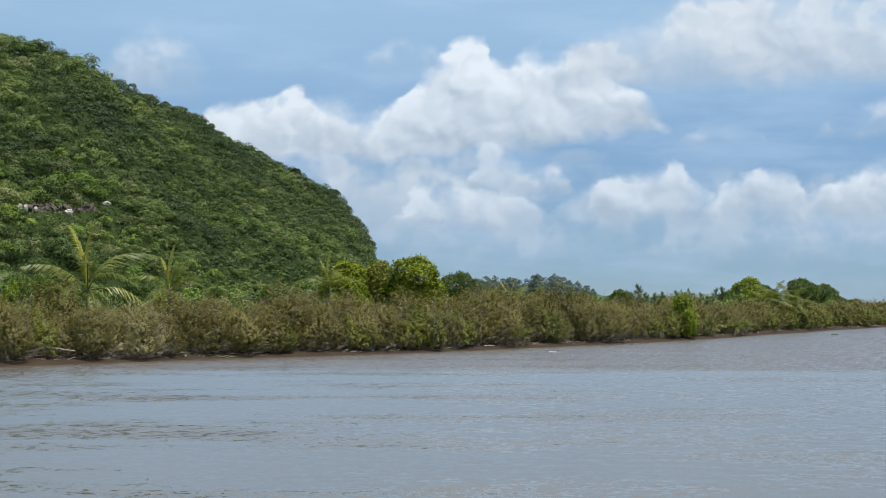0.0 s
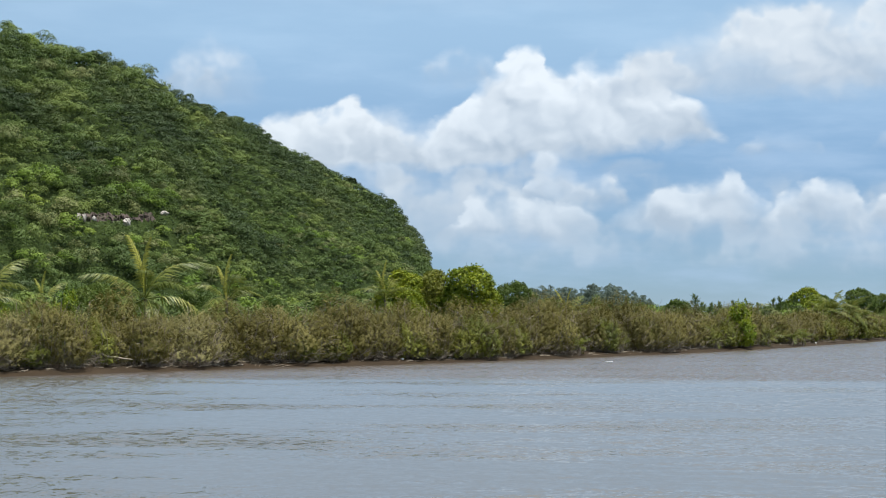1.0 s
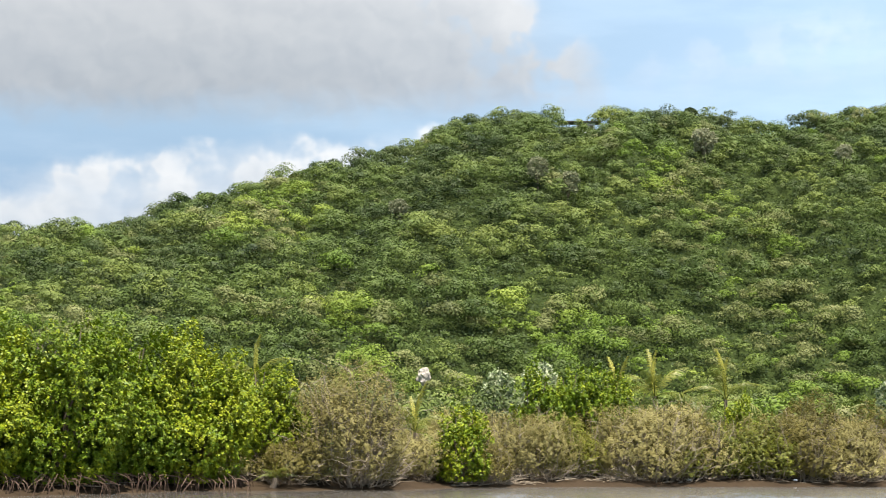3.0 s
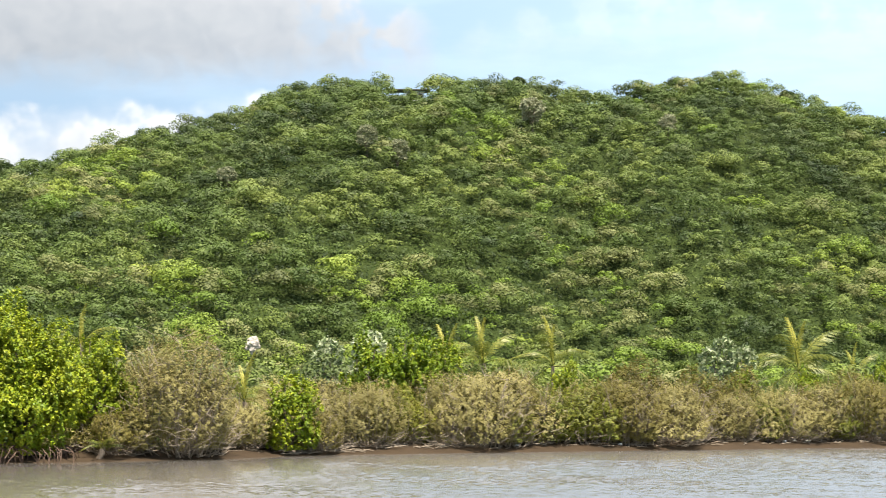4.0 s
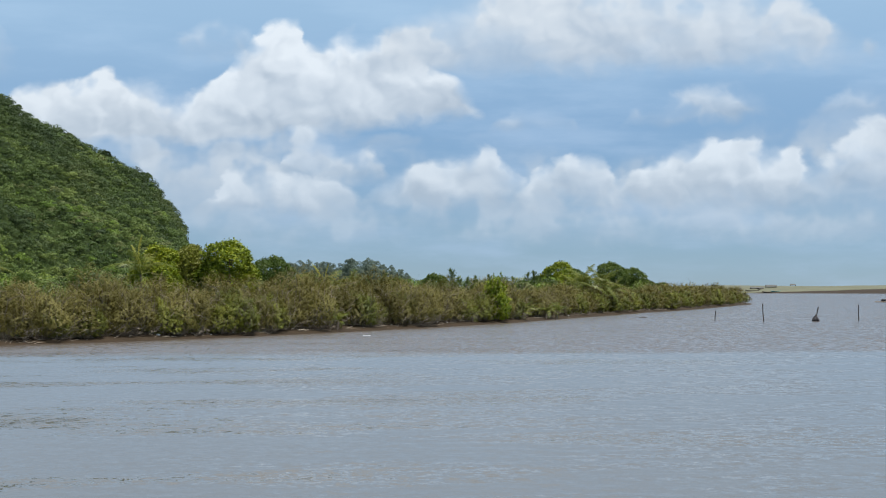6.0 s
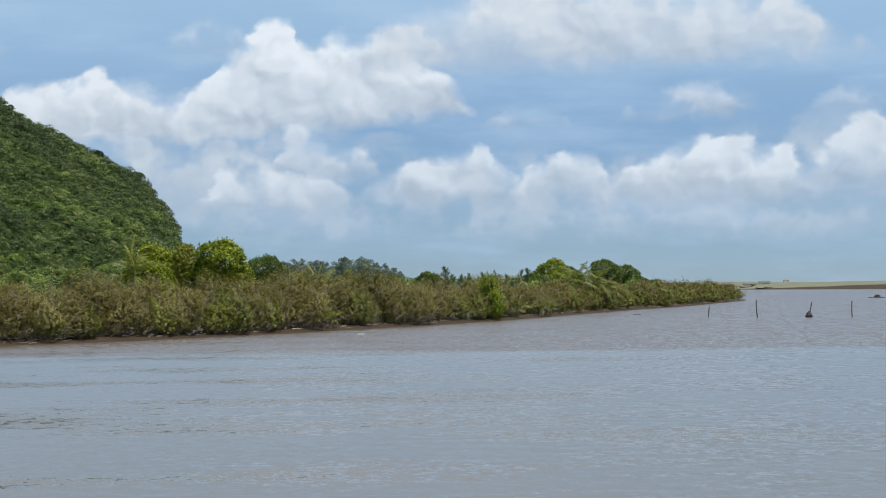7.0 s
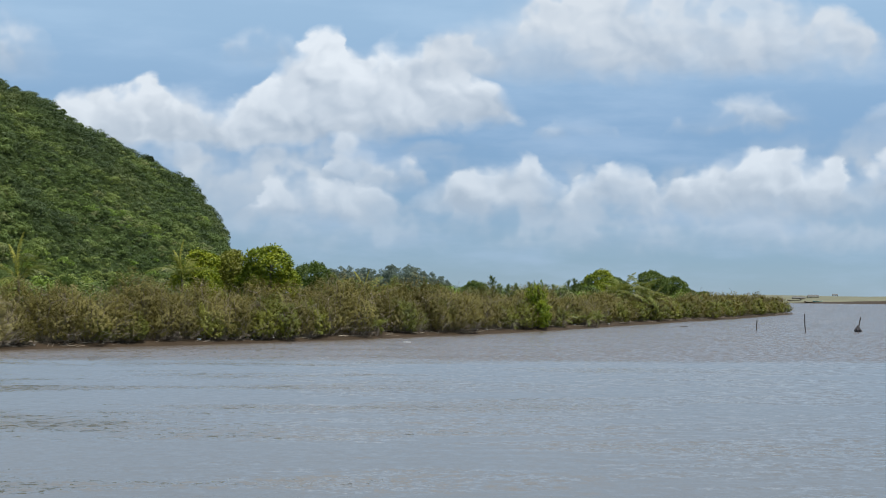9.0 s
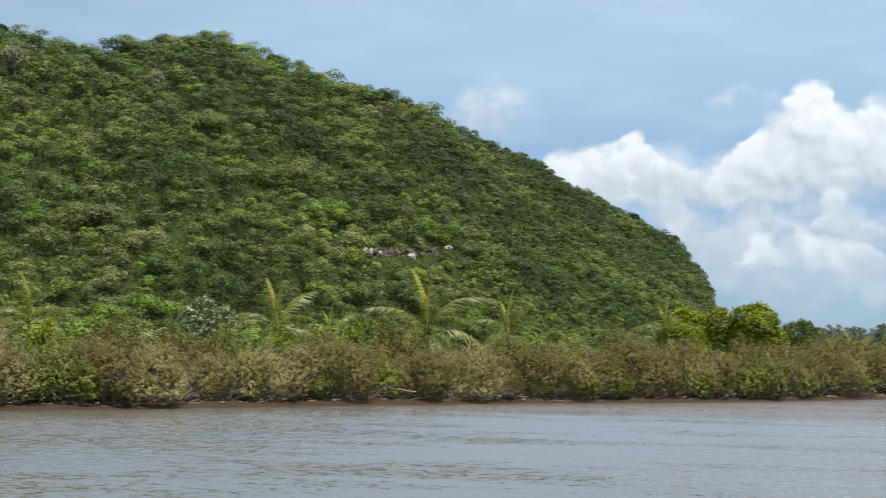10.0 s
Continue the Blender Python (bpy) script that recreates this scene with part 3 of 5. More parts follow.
def wave_height(x, y):
    """Small wind waves, rough and smooth by patches, dying out with distance."""
    rng = np.random.default_rng(3)
    z = np.zeros(np.shape(x))
    for i in range(30):
        long = 0.55 * 3.0 ** (i / 29)
        a = radians(200 + rng.normal() * 50)
        k = 2 * np.pi / long
        ph = k * (x * math.sin(a) + y * math.cos(a)) + rng.uniform(0, 6.28) + 2.2 * rough(x, y, long * 2.2, i * 0.7)
        z = z + 0.0021 * long ** 0.8 * np.sin(ph)
    d = np.hypot(x, y)
    gust = np.clip(np.interp(d + 6 * rough(x, y, 14.0, 2.0), [96, 112], [0.20, 0.85]) + 0.62 * np.maximum(rough(x, y * 0.7, 11.0, 4.0), -0.2) + 0.4 * np.maximum(rough(x, y, 3.5, 1.0), -0.1), 0.10, 1.3)
    calm = np.clip(-inside(BANK_SIDE, x, y) / 14.0, 0.05, 1)
    return z * gust * calm * np.interp(d, [18, 24, 150, 240], [0, 1, 1, 0])


azs = np.concatenate([np.arange(-180, -54, 6.0), np.arange(-54, 24, 0.4), np.arange(24, 181, 6.0)])
azs[-1] = 180.0
dists = np.concatenate([[0.01, 8, 14, 18], np.arange(21, 60, 0.3), np.arange(60, 130, 0.7), np.geomspace(130, 260, 90), np.geomspace(270, 4600, 24)])
v, q = polar_grid(azs, dists, wave_height)
# the water lies calmer close under the trees
river_mesh = mesh_of("water", v, q, [WATER], None, True)
lee = np.clip(1 + inside(BANK_SIDE, v[:, 0], v[:, 1]) / np.interp(np.degrees(np.arctan2(v[:, 0], v[:, 1])), [-37, -31, 5], [18.0, 3.0, 2.0]), 0, 1)
river_mesh.attributes.new("lee", "FLOAT", "POINT").data.foreach_set("value", lee.astype(np.float32))
river = tagged(new("water", river_mesh), "wide rippled muddy grey-brown river", "river", kind="structure")

# ---- hill ----
# the skyline: heading and rise in degrees
SKYLINE = [(-62, 3.4), (-54, 4.8), (-47.5, 5.75), (-45, 5.95), (-42.7, 6.8), (-41, 7.2), (-39.5, 7.7), (-37.5, 8.1), (-35.1, 8.75), (-34.2, 9.2), (-33, 9.55), (-30.8, 9.8),
           (-29, 9.6), (-28, 9.75), (-27.2, 9.7), (-26, 9.95), (-24.8, 9.65), (-23.5, 9.35), (-22.6, 9.4), (-21.5, 9.8), (-20.6, 9.85), (-19.2, 9.95), (-17.5, 9.5), (-16, 9.05),
           (-14.3, 8.45), (-13.6, 8.4), (-12, 7.95), (-10.9, 7.35), (-10.3, 6.85), (-9.8, 6.8), (-9.1, 6.45), (-8.1, 6.15), (-7.6, 5.7), (-6.1, 4.98), (-5, 4.35), (-3.75, 3.75), (-3.2, 3.2),
           (-2.7, 2.55), (-2.35, 2.0), (-2.1, 1.2), (-1.9, 0.2), (-1.0, 0.0)]
SKY_AZ, SKY_RISE = [a for a, _ in SKYLINE], [r for _, r in SKYLINE]


def ridge_at(az):
    return 455 + 2.2 * (np.asarray(az) + 30)


def foot_at(az):
    return ridge_at(az) - np.interp(az, [-60, -30, -12, -2], [190, 175, 150, 120])


def hill_height(x, y):
    x, y = np.asarray(x, float), np.asarray(y, float)
    az, d = np.degrees(np.arctan2(x, y)), np.hypot(x, y)
    top, foot = ridge_at(az), foot_at(az)
    crest = np.maximum(4 + top * np.tan(np.radians(np.interp(az, SKY_AZ, SKY_RISE))) - np.interp(az, [-46, -38, -33, -14, -7], [7.6, 6.4, 4.9, 4.8, 3.2]), 0.0)
    s = (d - foot) / (top - foot)
    front = np.interp(s, [0, 0.06, 0.3, 0.6, 0.85, 1.0], [0, 0.05, 0.36, 0.70, 0.93, 1.0])
    back = np.clip(1 - ((d - top) / 210) ** 2, 0, 1)
    z = crest * np.where(s < 1, front, back)
    spurs = 2.6 * rough(az * 7, d * 0.3, 14) + 1.5 * rough(x, y, 11, 5.0)
    return np.where((s > 0) & (crest > 0), z + spurs * np.clip(s * (1 - s) * 4, 0, 1), 0) + np.where(crest > 0, 0.9, -1.5)


v, q = polar_grid(np.arange(-75, -1.2, 0.35), np.arange(250, 720, 4.0), hill_height)
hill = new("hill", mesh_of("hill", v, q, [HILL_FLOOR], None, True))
tagged(hill, "steep limestone hill under dense green forest", "hill", kind="structure")


def forest(name, at, radius, species, per_tree, leaf, mats, rng, squash=1.0):
    """Crowns of many leaf sprays over a slope, in tiers of flattened lobes, all in one mesh."""
    n = len(at)
    tree = np.repeat(np.arange(n), np.maximum(per_tree * (radius / radius.mean()) ** 1.6, 70).astype(int))
    m = len(tree)
    lobes = 7
    lobe_way = units(rng, n * lobes).reshape(n, lobes, 3)
    lobe_way[..., 2] = np.abs(lobe_way[..., 2]) * 1.1 - 0.1
    lobe_size = rng.uniform(0.34, 0.56, (n, lobes))
    lobe = rng.integers(0, lobes, m)
    way = units(rng, m)
    way[:, 2] = np.where(way[:, 2] < -0.3, -way[:, 2], way[:, 2])
    r = radius[tree][:, None]
    place = at[tree] + lobe_way[tree, lobe] * r * [0.62, 0.62, 0.55 * squash]
    place = place + way * r * lobe_size[tree, lobe][:, None] * [1, 1, 0.68 * squash] * (1.04 - 0.28 * rng.random((m, 1)) ** 2)
    size = leaf * (0.85 + 0.15 * radius[tree] / radius.mean())
    v, q = leaves(place, way, size, size * 0.8, rng, 0.88)
    me = mesh_of(name, v, q, mats, species[tree])
    own = rng.uniform(-0.2, 0.2, n) + 0.12
    me.attributes.new("tone", "FLOAT", "FACE").data.foreach_set("value", own[tree].astype(np.float32))
    return new(name, me)


rng = np.random.default_rng(11)
step = 3.5
spots = []
for d in np.arange(275, 640, step):
    a = np.arange(-54, -2.0, math.degrees(step / d))
    d_here = d + rng.uniform(-0.5, 0.5, len(a)) * step
    a = a + rng.uniform(-0.5, 0.5, len(a)) * math.degrees(step / d)
    s = (d_here - foot_at(a)) / (ridge_at(a) - foot_at(a))
    ok = (s > -0.03) & (s < 1.06) & ~((abs(a + 29.45) < 0.95) & (s > 0.88))
    spots.append(np.stack([a[ok], d_here[ok], s[ok]], 1))
for d in np.arange(360, 560, 2.6):
    a = np.arange(-13, -2.0, math.degrees(2.6 / d))
    a, d_here = a + rng.uniform(-0.15, 0.15, len(a)), d + rng.uniform(-1.3, 1.3, len(a))
    s = (d_here - foot_at(a)) / (ridge_at(a) - foot_at(a))
    ok = (s > 0) & (s < 1.05) & (rng.random(len(a)) < np.interp(a, [-13, -8], [0.2, 1.0]))
    spots.append(np.stack([a[ok], d_here[ok], s[ok]], 1))
spots = np.concatenate(spots)
x, y = spots[:, 1] * np.sin(np.radians(spots[:, 0])), spots[:, 1] * np.cos(np.radians(spots[:, 0]))
z = hill_height(x, y)
# trees leave the face of the rock ledge free
rises = np.degrees(np.arctan2(z - 2.0, spots[:, 1]))
tall = (z > 0.5) & ~((abs(spots[:, 0] + 12.6) < 1.35) & (rises > 2.55) & (rises < 3.12))
x, y, z, spots = x[tall], y[tall], z[tall], spots[tall]
kind_noise = 0.85 * rough(x, y, 24, 3.0) + 0.45 * rough(x, y, 10, 1.0) + 0.3 * rng.normal(size=len(x))
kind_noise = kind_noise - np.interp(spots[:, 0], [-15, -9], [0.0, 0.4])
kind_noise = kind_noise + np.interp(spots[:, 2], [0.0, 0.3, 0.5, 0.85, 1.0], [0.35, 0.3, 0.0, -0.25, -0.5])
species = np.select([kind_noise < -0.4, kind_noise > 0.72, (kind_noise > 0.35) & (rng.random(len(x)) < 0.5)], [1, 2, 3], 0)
radius = np.clip(rng.gamma(6.0, 0.42, len(x)), 1.1, 4.8)
radius = radius * np.interp(spots[:, 0], [-14, -8], [1.0, 0.55])
lift = rng.uniform(0.0, 2.0, len(x)) * np.interp(spots[:, 0], [-14, -8], [1.0, 0.7]) + np.where(radius > 3.2, rng.uniform(0.4, 2.2, len(x)), 0)
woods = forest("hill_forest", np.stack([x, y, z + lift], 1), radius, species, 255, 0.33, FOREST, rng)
tagged(woods, "dense mixed green tropical forest covering the hill", "forest", kind="stuff")

# low growth under the trees, and the thicket on the flat land between the bank and the hill
rng = np.random.default_rng(12)
n = 120000
a, s = rng.uniform(-54, -2.2, n), rng.uniform(-0.05, 1.02, n)
d = foot_at(a) + s * (ridge_at(a) - foot_at(a))
at = np.stack([d * np.sin(np.radians(a)), d * np.cos(np.radians(a)), np.zeros(n)], 1)
at[:, 2] = hill_height(at[:, 0], at[:, 1]) + rng.uniform(0.1, 1.2, n)
v, q = leaves(at, np.tile([0.0, -0.5, 0.85], (n, 1)), 0.55, 0.45, rng, 0.6)
fern = new("hill_undergrowth", mesh_of("hill_undergrowth", v, q, FOREST, np.where(rough(at[:, 0], at[:, 1], 12, 1.0) > 0.4, 0, 1)))
tagged(fern, "low green creepers and ferns on the hill slope", "undergrowth", kind="stuff")
n = 800
a, u = rng.uniform(-55, 13.5, n), rng.random(n)
edge_d = np.interp(a, [-64, -47, -34, -25, -14, -2, 5, 10, 14.5], [88, 92, 102, 112, 128, 156, 190, 228, 310])
d = edge_d + u * np.interp(a, [-64, -20, -3, 13], [120, 130, 150, 60])
at = np.stack([d * np.sin(np.radians(a)), d * np.cos(np.radians(a)), np.zeros(n)], 1)
at[:, 2] = ground_height(at[:, 0], at[:, 1]) + np.interp(a, [-60, -20, 0, 14], [2.6, 2.6, 2.6, 2.2]) * rng.uniform(0.6, 1.2, n)
kind = np.select([(rng.random(n) < 0.22) & (a > -32), rng.random(n) < 0.2, rng.random(n) < 0.4], [2, 3, 1], 0)
thicket = forest("thicket", at, rng.uniform(1.3, 2.3, n), kind, 330, 0.22, FOREST, rng)
tagged(thicket, "tangled green thicket between river bank and hill", "thicket", kind="stuff")


def ground_z(p):
    return float(ground_height(np.array([p[0]]), np.array([p[1]]))[0])


def hill_z(p):
    return float(hill_height(np.array([p[0]]), np.array([p[1]]))[0])


# ---- trees and shrubs ----
def mound(rng, wide, high, n, lumps=16, spread=0.3, bunch=9, depth=0.25, reach=0.4, swell=0.26, tuck=0.9):
    """Leaf places on a dome of rounded lumps with creases between, in sprays that grow outwards, and the way out at each."""
    k = n // bunch + 1
    up, a = rng.random(k) ** 0.85, rng.uniform(0, 2 * np.pi, k)
    rad = np.sqrt(1 - up ** 2.6) * np.interp(up, [0, 0.35], [tuck, 1.0])
    dirs = np.stack([rad * np.cos(a), rad * np.sin(a), up], 1)
    cu, ca = rng.random(lumps) ** 0.8, np.arange(lumps) * 2.4 + rng.normal(size=lumps) * 0.3
    cr = np.sqrt(1 - cu ** 2.6)
    centres = np.stack([cr * np.cos(ca), cr * np.sin(ca), cu], 1)
    gap = ((dirs[:, None] - centres[None]) ** 2).sum(2)
    bulge, near = np.exp(-gap / (2 * spread ** 2)).max(1), gap.argmin(1)
    skin = (1 - swell + swell * bulge + rng.normal(size=k) * 0.02) * (1 - depth * rng.random(k) ** 2.5)
    base = dirs * skin[:, None] * [wide / 2, wide / 2, high]
    out = base - centres[near] * (1 - swell - 0.3 * spread) * [wide / 2, wide / 2, high]
    out /= np.linalg.norm(out, axis=1, keepdims=True) + 1e-6
    twig = out * 0.7 + units(rng, k) * 0.5 + [0, 0, 0.45]
    twig /= np.linalg.norm(twig, axis=1, keepdims=True)
    t = rng.random((k, bunch, 1))
    at = base[:, None] + twig[:, None] * (t - 0.5) * reach + rng.normal(size=(k, bunch, 3)) * 0.05 * (0.4 + reach)
    way = np.repeat((out * 0.6 + twig * 0.6)[:, None], bunch, 1)
    return at.reshape(-1, 3), way.reshape(-1, 3)


def make_shrub(seed, wide=4.6, high=4.6, leaf_n=12500, mat=OLIVE, leaf=0.12, name="mangrove_shrub", stems=28, bare=0.9, lumps=14):
    """A rounded shrub of many thin stems, leafy almost to the mud."""
    rng = np.random.default_rng(seed)
    root = new(name)
    at, out = mound(rng, wide, high, leaf_n, lumps, 0.27, 9, 0.35, 0.4, 0.34)
    keep = at[:, 2] > 0.05 + bare * rng.random(len(at)) ** 2
    at, out = at[keep], out[keep]
    v, q = leaves(at, out, leaf, leaf * 0.55, rng, 0.88)
    part("crown", mesh_of("crown", v, q, [mat]), root)
    lines = []
    for i in range(stems):
        a, up = rng.uniform(0, 2 * np.pi), rng.random() ** 1.3 * 0.95
        rad = math.sqrt(1 - up ** 2.6) * rng.uniform(0.8, 0.99)
        end = np.array([rad * math.cos(a) * wide / 2, rad * math.sin(a) * wide / 2, max(up, 0.12) * high * 0.97])
        start = np.array([math.cos(a), math.sin(a), 0]) * rng.uniform(0.05, wide * 0.3)
        start[2] = -0.25
        line = bend(start, end, (0, 0, -0.25), rng, 5, 0.06)
        lines.append(tube(line, np.linspace(0.034, 0.010, 5), 3))
        for _ in range(3):
            base = line[rng.integers(1, 5)]
            lines.append(tube(bend(base, base + units(rng, 1)[0] * [0.9, 0.9, 0.5] + [0, 0, 0.3], (0, 0, 0), rng, 3, 0.08), [0.016, 0.012, 0.006], 3))
    v, q = join(lines)
    tagged(part("stem_tangle", mesh_of("stem_tangle", v, q, [TWIG]), root), kind="stuff")
    return root


def make_tree(seed, high, wide, trunk_r, mat, leaf_n, leaf, name="tree", crown_low=0.25, lobes=11, deep=0.3, stiff=0.5, hedge=False):
    """A broad-leaved tree: a forked trunk with limbs and a lobed crown."""
    rng = np.random.default_rng(seed)
    root = new(name)
    low = high * crown_low
    blobs = []
    for i in range(lobes):
        a, s = rng.uniform(0, 2 * np.pi), wide * rng.uniform(0.17, 0.27)
        f = (i + 0.5) / lobes
        r = wide * 0.32 * math.sqrt(rng.random()) * (1.15 - 0.75 * f)
        z = low + s + (high - low - 2 * s) * f
        blobs.append((r * math.cos(a), r * math.sin(a), z, s, s, s * 0.92))
    if hedge:
        # a dense shell of leaf rosettes over one broad dome that comes down to the mud
        at, out = mound(rng, wide, high, leaf_n, 30, 0.17, 11, 0.3, 0.2, 0.38, 0.80)
        keep = at[:, 2] > 0.05 + 0.3 * rng.random(len(at)) ** 2
        at, out = at[keep], out[keep]
    else:
        at, out = blob_points(blobs, leaf_n, rng, -0.55, deep, 8, 0.1)
    v, q = leaves(at, out, leaf, leaf * 0.55, rng, stiff)
    part("crown", mesh_of("crown", v, q, [mat]), root)
    mid = np.array([rng.normal() * 0.15, rng.normal() * 0.15, low * 1.1])
    lines = [tube(bend((0, 0, -0.3), mid, (0.1, 0, 0), rng, 5, 0.02), np.linspace(trunk_r * 1.25, trunk_r * 0.8, 5), 8)]
    limbs = [tube(bend(mid, np.array(b[:3]) + [0, 0, b[5] * 0.3], (0, 0, -0.3), rng, 5, 0.03), np.linspace(trunk_r * 0.6, 0.02, 5), 5) for b in blobs]
    v, q = join(lines + (limbs if hedge else []))
    trunk = part("trunk", mesh_of("trunk", v, q, [BARK], None, True), root)
    for v, q in ([] if hedge else limbs):
        part("branch", mesh_of("branch", v, q, [BARK], None, True), trunk)
    return root


def make_prop_root_mangrove(seed, high, wide):
    """A tall mangrove with glossy yellow-green leaves over arching prop roots."""
    rng = np.random.default_rng(seed)
    root = make_tree(seed, high, wide, 0.14, BRIGHT, 60000, 0.155, "mangrove_tree", 0.1, 14, 0.2, 0.62, hedge=True)
    lines = []
    for i in range(150):
        a, r = rng.uniform(0, 2 * np.pi), rng.uniform(0.25, 0.5) * wide
        b = a + rng.normal() * 0.15
        foot = np.array([math.cos(a) * r, math.sin(a) * r, -0.3])
        top = np.array([math.cos(b) * r * 0.8, math.sin(b) * r * 0.8, rng.uniform(0.2, 0.5)])
        lines.append(tube(bend(top, foot, (math.cos(a) * 0.25, math.sin(a) * 0.25, 0.15), rng, 5, 0.03), np.linspace(0.02, 0.016, 5), 3))
    v, q = join(lines)
    part("root_tangle", mesh_of("root_tangle", v, q, [ROOT_BARK]), root, "arching brown prop roots in the mud")
    return root


def frond_mesh(seed, length, droop, curl=0.0, full=0.23):
    """A feather frond: a bowed rib with two rows of hanging leaflets."""
    rng = np.random.default_rng(seed)
    k = 9
    s = np.linspace(0, 1, k)
    rib = np.stack([length * s * (1 - 0.12 * droop * s), curl * length * s ** 2, length * (0.34 * s - droop * 0.62 * s ** 2.2)], 1)
    stalk = tube(rib, np.linspace(0.055, 0.012, k), 4)
    n = 60
    t = np.repeat(np.linspace(0.14, 0.99, n), 2)
    side = np.tile([1.0, -1.0], n)
    base = np.stack([np.interp(t, s, rib[:, i]) for i in range(3)], 1)
    run = np.gradient(rib, axis=0)
    run = np.stack([np.interp(t, s, run[:, i]) for i in range(3)], 1)
    run /= np.linalg.norm(run, axis=1, keepdims=True)
    reach = (length * full * np.sin(np.pi * (0.12 + 0.86 * t)) ** 0.6 + 0.1) * rng.uniform(0.8, 1.15, 2 * n)
    out = np.stack([np.zeros(2 * n), side, np.zeros(2 * n)], 1) * 0.75 + run * 0.55 + rng.normal(size=(2 * n, 3)) * 0.08
    hang = np.stack([np.zeros(2 * n), np.zeros(2 * n), -0.5 - 0.45 * rng.random(2 * n)], 1)
    tip = base + (out + hang * 0.8) * reach[:, None]
    mid = base + (out + hang * 0.1) * reach[:, None] * 0.5
    w = run * 0.032
    v = np.stack([base, mid + w, tip, mid - w], 1).reshape(-1, 3)
    return stalk, (v, np.arange(8 * n).reshape(-1, 4))


FROND_SHAPES = []
for i, (length, droop, curl, full, leafy) in enumerate([(4.6, 0.8, 0.08, 0.2, FROND), (4.9, 1.15, -0.1, 0.2, FROND), (4.2, 1.5, 0.06, 0.2, FROND), (4.2, 0.45, 0.05, 0.07, YOUNG_FROND)]):
    stalk, blades = frond_mesh(40 + i, length, droop, curl, full)
    FROND_SHAPES.append((mesh_of("frond", *blades, [leafy]), mesh_of("rib", *stalk, [leafy], None, True)))


def make_palm(p, crown_z, size, seed, erect=0.6, count=11, name="coconut_palm", spears=2):
    """A young palm: a ringed trunk, and fronds from upright to hanging."""
    rng = np.random.default_rng(seed)
    root = new(name)
    base = ground_z(p)
    root.location = (p[0], p[1], base)
    height = max(crown_z - base, 0.4)
    k = 12
    s = np.linspace(0, 1, k)
    line = np.stack([0.25 * np.sin(s * 2), 0.1 * s, s * height - 0.3 * (1 - s)], 1)
    radii = (0.17 - 0.06 * s) * (1 + 0.05 * (np.arange(k) % 2))
    v, q = tube(line, radii, 8)
    part("trunk", mesh_of("trunk", v, q, [BARK], None, True), root)
    for i in range(count):
        f = (i + 0.5) / count
        lift = -(72 - 50 * f / erect) if f < erect else -(12 - 50 * (f - erect) / max(1 - erect, 0.01))
        spear = i < spears
        if spear:
            lift = -(82, 64)[i]
        shape = FROND_SHAPES[3 if spear else int(rng.integers(0, 3))]
        m = pose(line[-1][0], line[-1][1], height, 0, lift + rng.normal() * 5, i * 137.5 + rng.normal() * 12) @ Matrix.Scale(size * rng.uniform(0.82, 1.1), 4)
        frond = part("frond", shape[0], root, "", m)
        part("rib", shape[1], frond)
    return root


def make_feather_tree(seed, high, name="casuarina_tree"):
    """A thin feathery tree with sprays of needles on rising boughs."""
    rng = np.random.default_rng(seed)
    root = new(name)
    lines = [tube(bend((0, 0, -0.3), (0.1, 0, high), (0.12, 0.05, 0), rng, 6, 0.01), np.linspace(0.09, 0.015, 6), 6)]
    at, out = [], []
    for i in range(44):
        f = 0.1 + 0.9 * (i + rng.random()) / 44
        reach = high * 0.19 * (1.02 - f) ** 0.8 + 0.08
        a = rng.uniform(0, 2 * np.pi)
        start = np.array([0.1 * f, 0, high * f])
        end = start + [math.cos(a) * reach, math.sin(a) * reach, reach * 0.75]
        lines.append(tube(bend(start, end, (0, 0, -0.08), rng, 3, 0.03), [0.025, 0.015, 0.006], 3))
        s = rng.random((30, 1)) ** 0.7
        at.append(start * (1 - s) + end * s + rng.normal(size=(30, 3)) * 0.09)
        out.append(np.tile((end - start) / np.linalg.norm(end - start), (30, 1)))
    at, out = np.concatenate(at), np.concatenate(out)
    n = len(at)
    along = out + units(rng, n) * 0.4 + np.array([0, 0, 0.35])
    along /= np.linalg.norm(along, axis=1, keepdims=True)
    across = np.cross(along, units(rng, n))
    across /= np.linalg.norm(across, axis=1, keepdims=True)
    size = rng.uniform(0.3, 0.65, (n, 1))
    v = np.stack([at, at + along * size * 0.5 + across * 0.024, at + along * size, at + along * size * 0.5 - across * 0.024], 1).reshape(-1, 3)
    part("crown", mesh_of("crown", v, np.arange(4 * n).reshape(-1, 4), [NEEDLES]), root)
    v, q = join(lines)
    part("trunk", mesh_of("trunk", v, q, [BARK]), root)
    return root


def turned(p, turn, size, tall=1.0):
    return Matrix.Translation(p) @ Euler((0, 0, radians(turn))).to_matrix().to_4x4() @ Matrix.Diagonal((size, size, size * tall, 1))


def place_first(root, used, m):
    """Puts the first of a kind itself, and copies of it after that."""
    if root.name in used:
        return copy_thing(root, m)
    used.add(root.name)
    root.matrix_basis = m
    return root


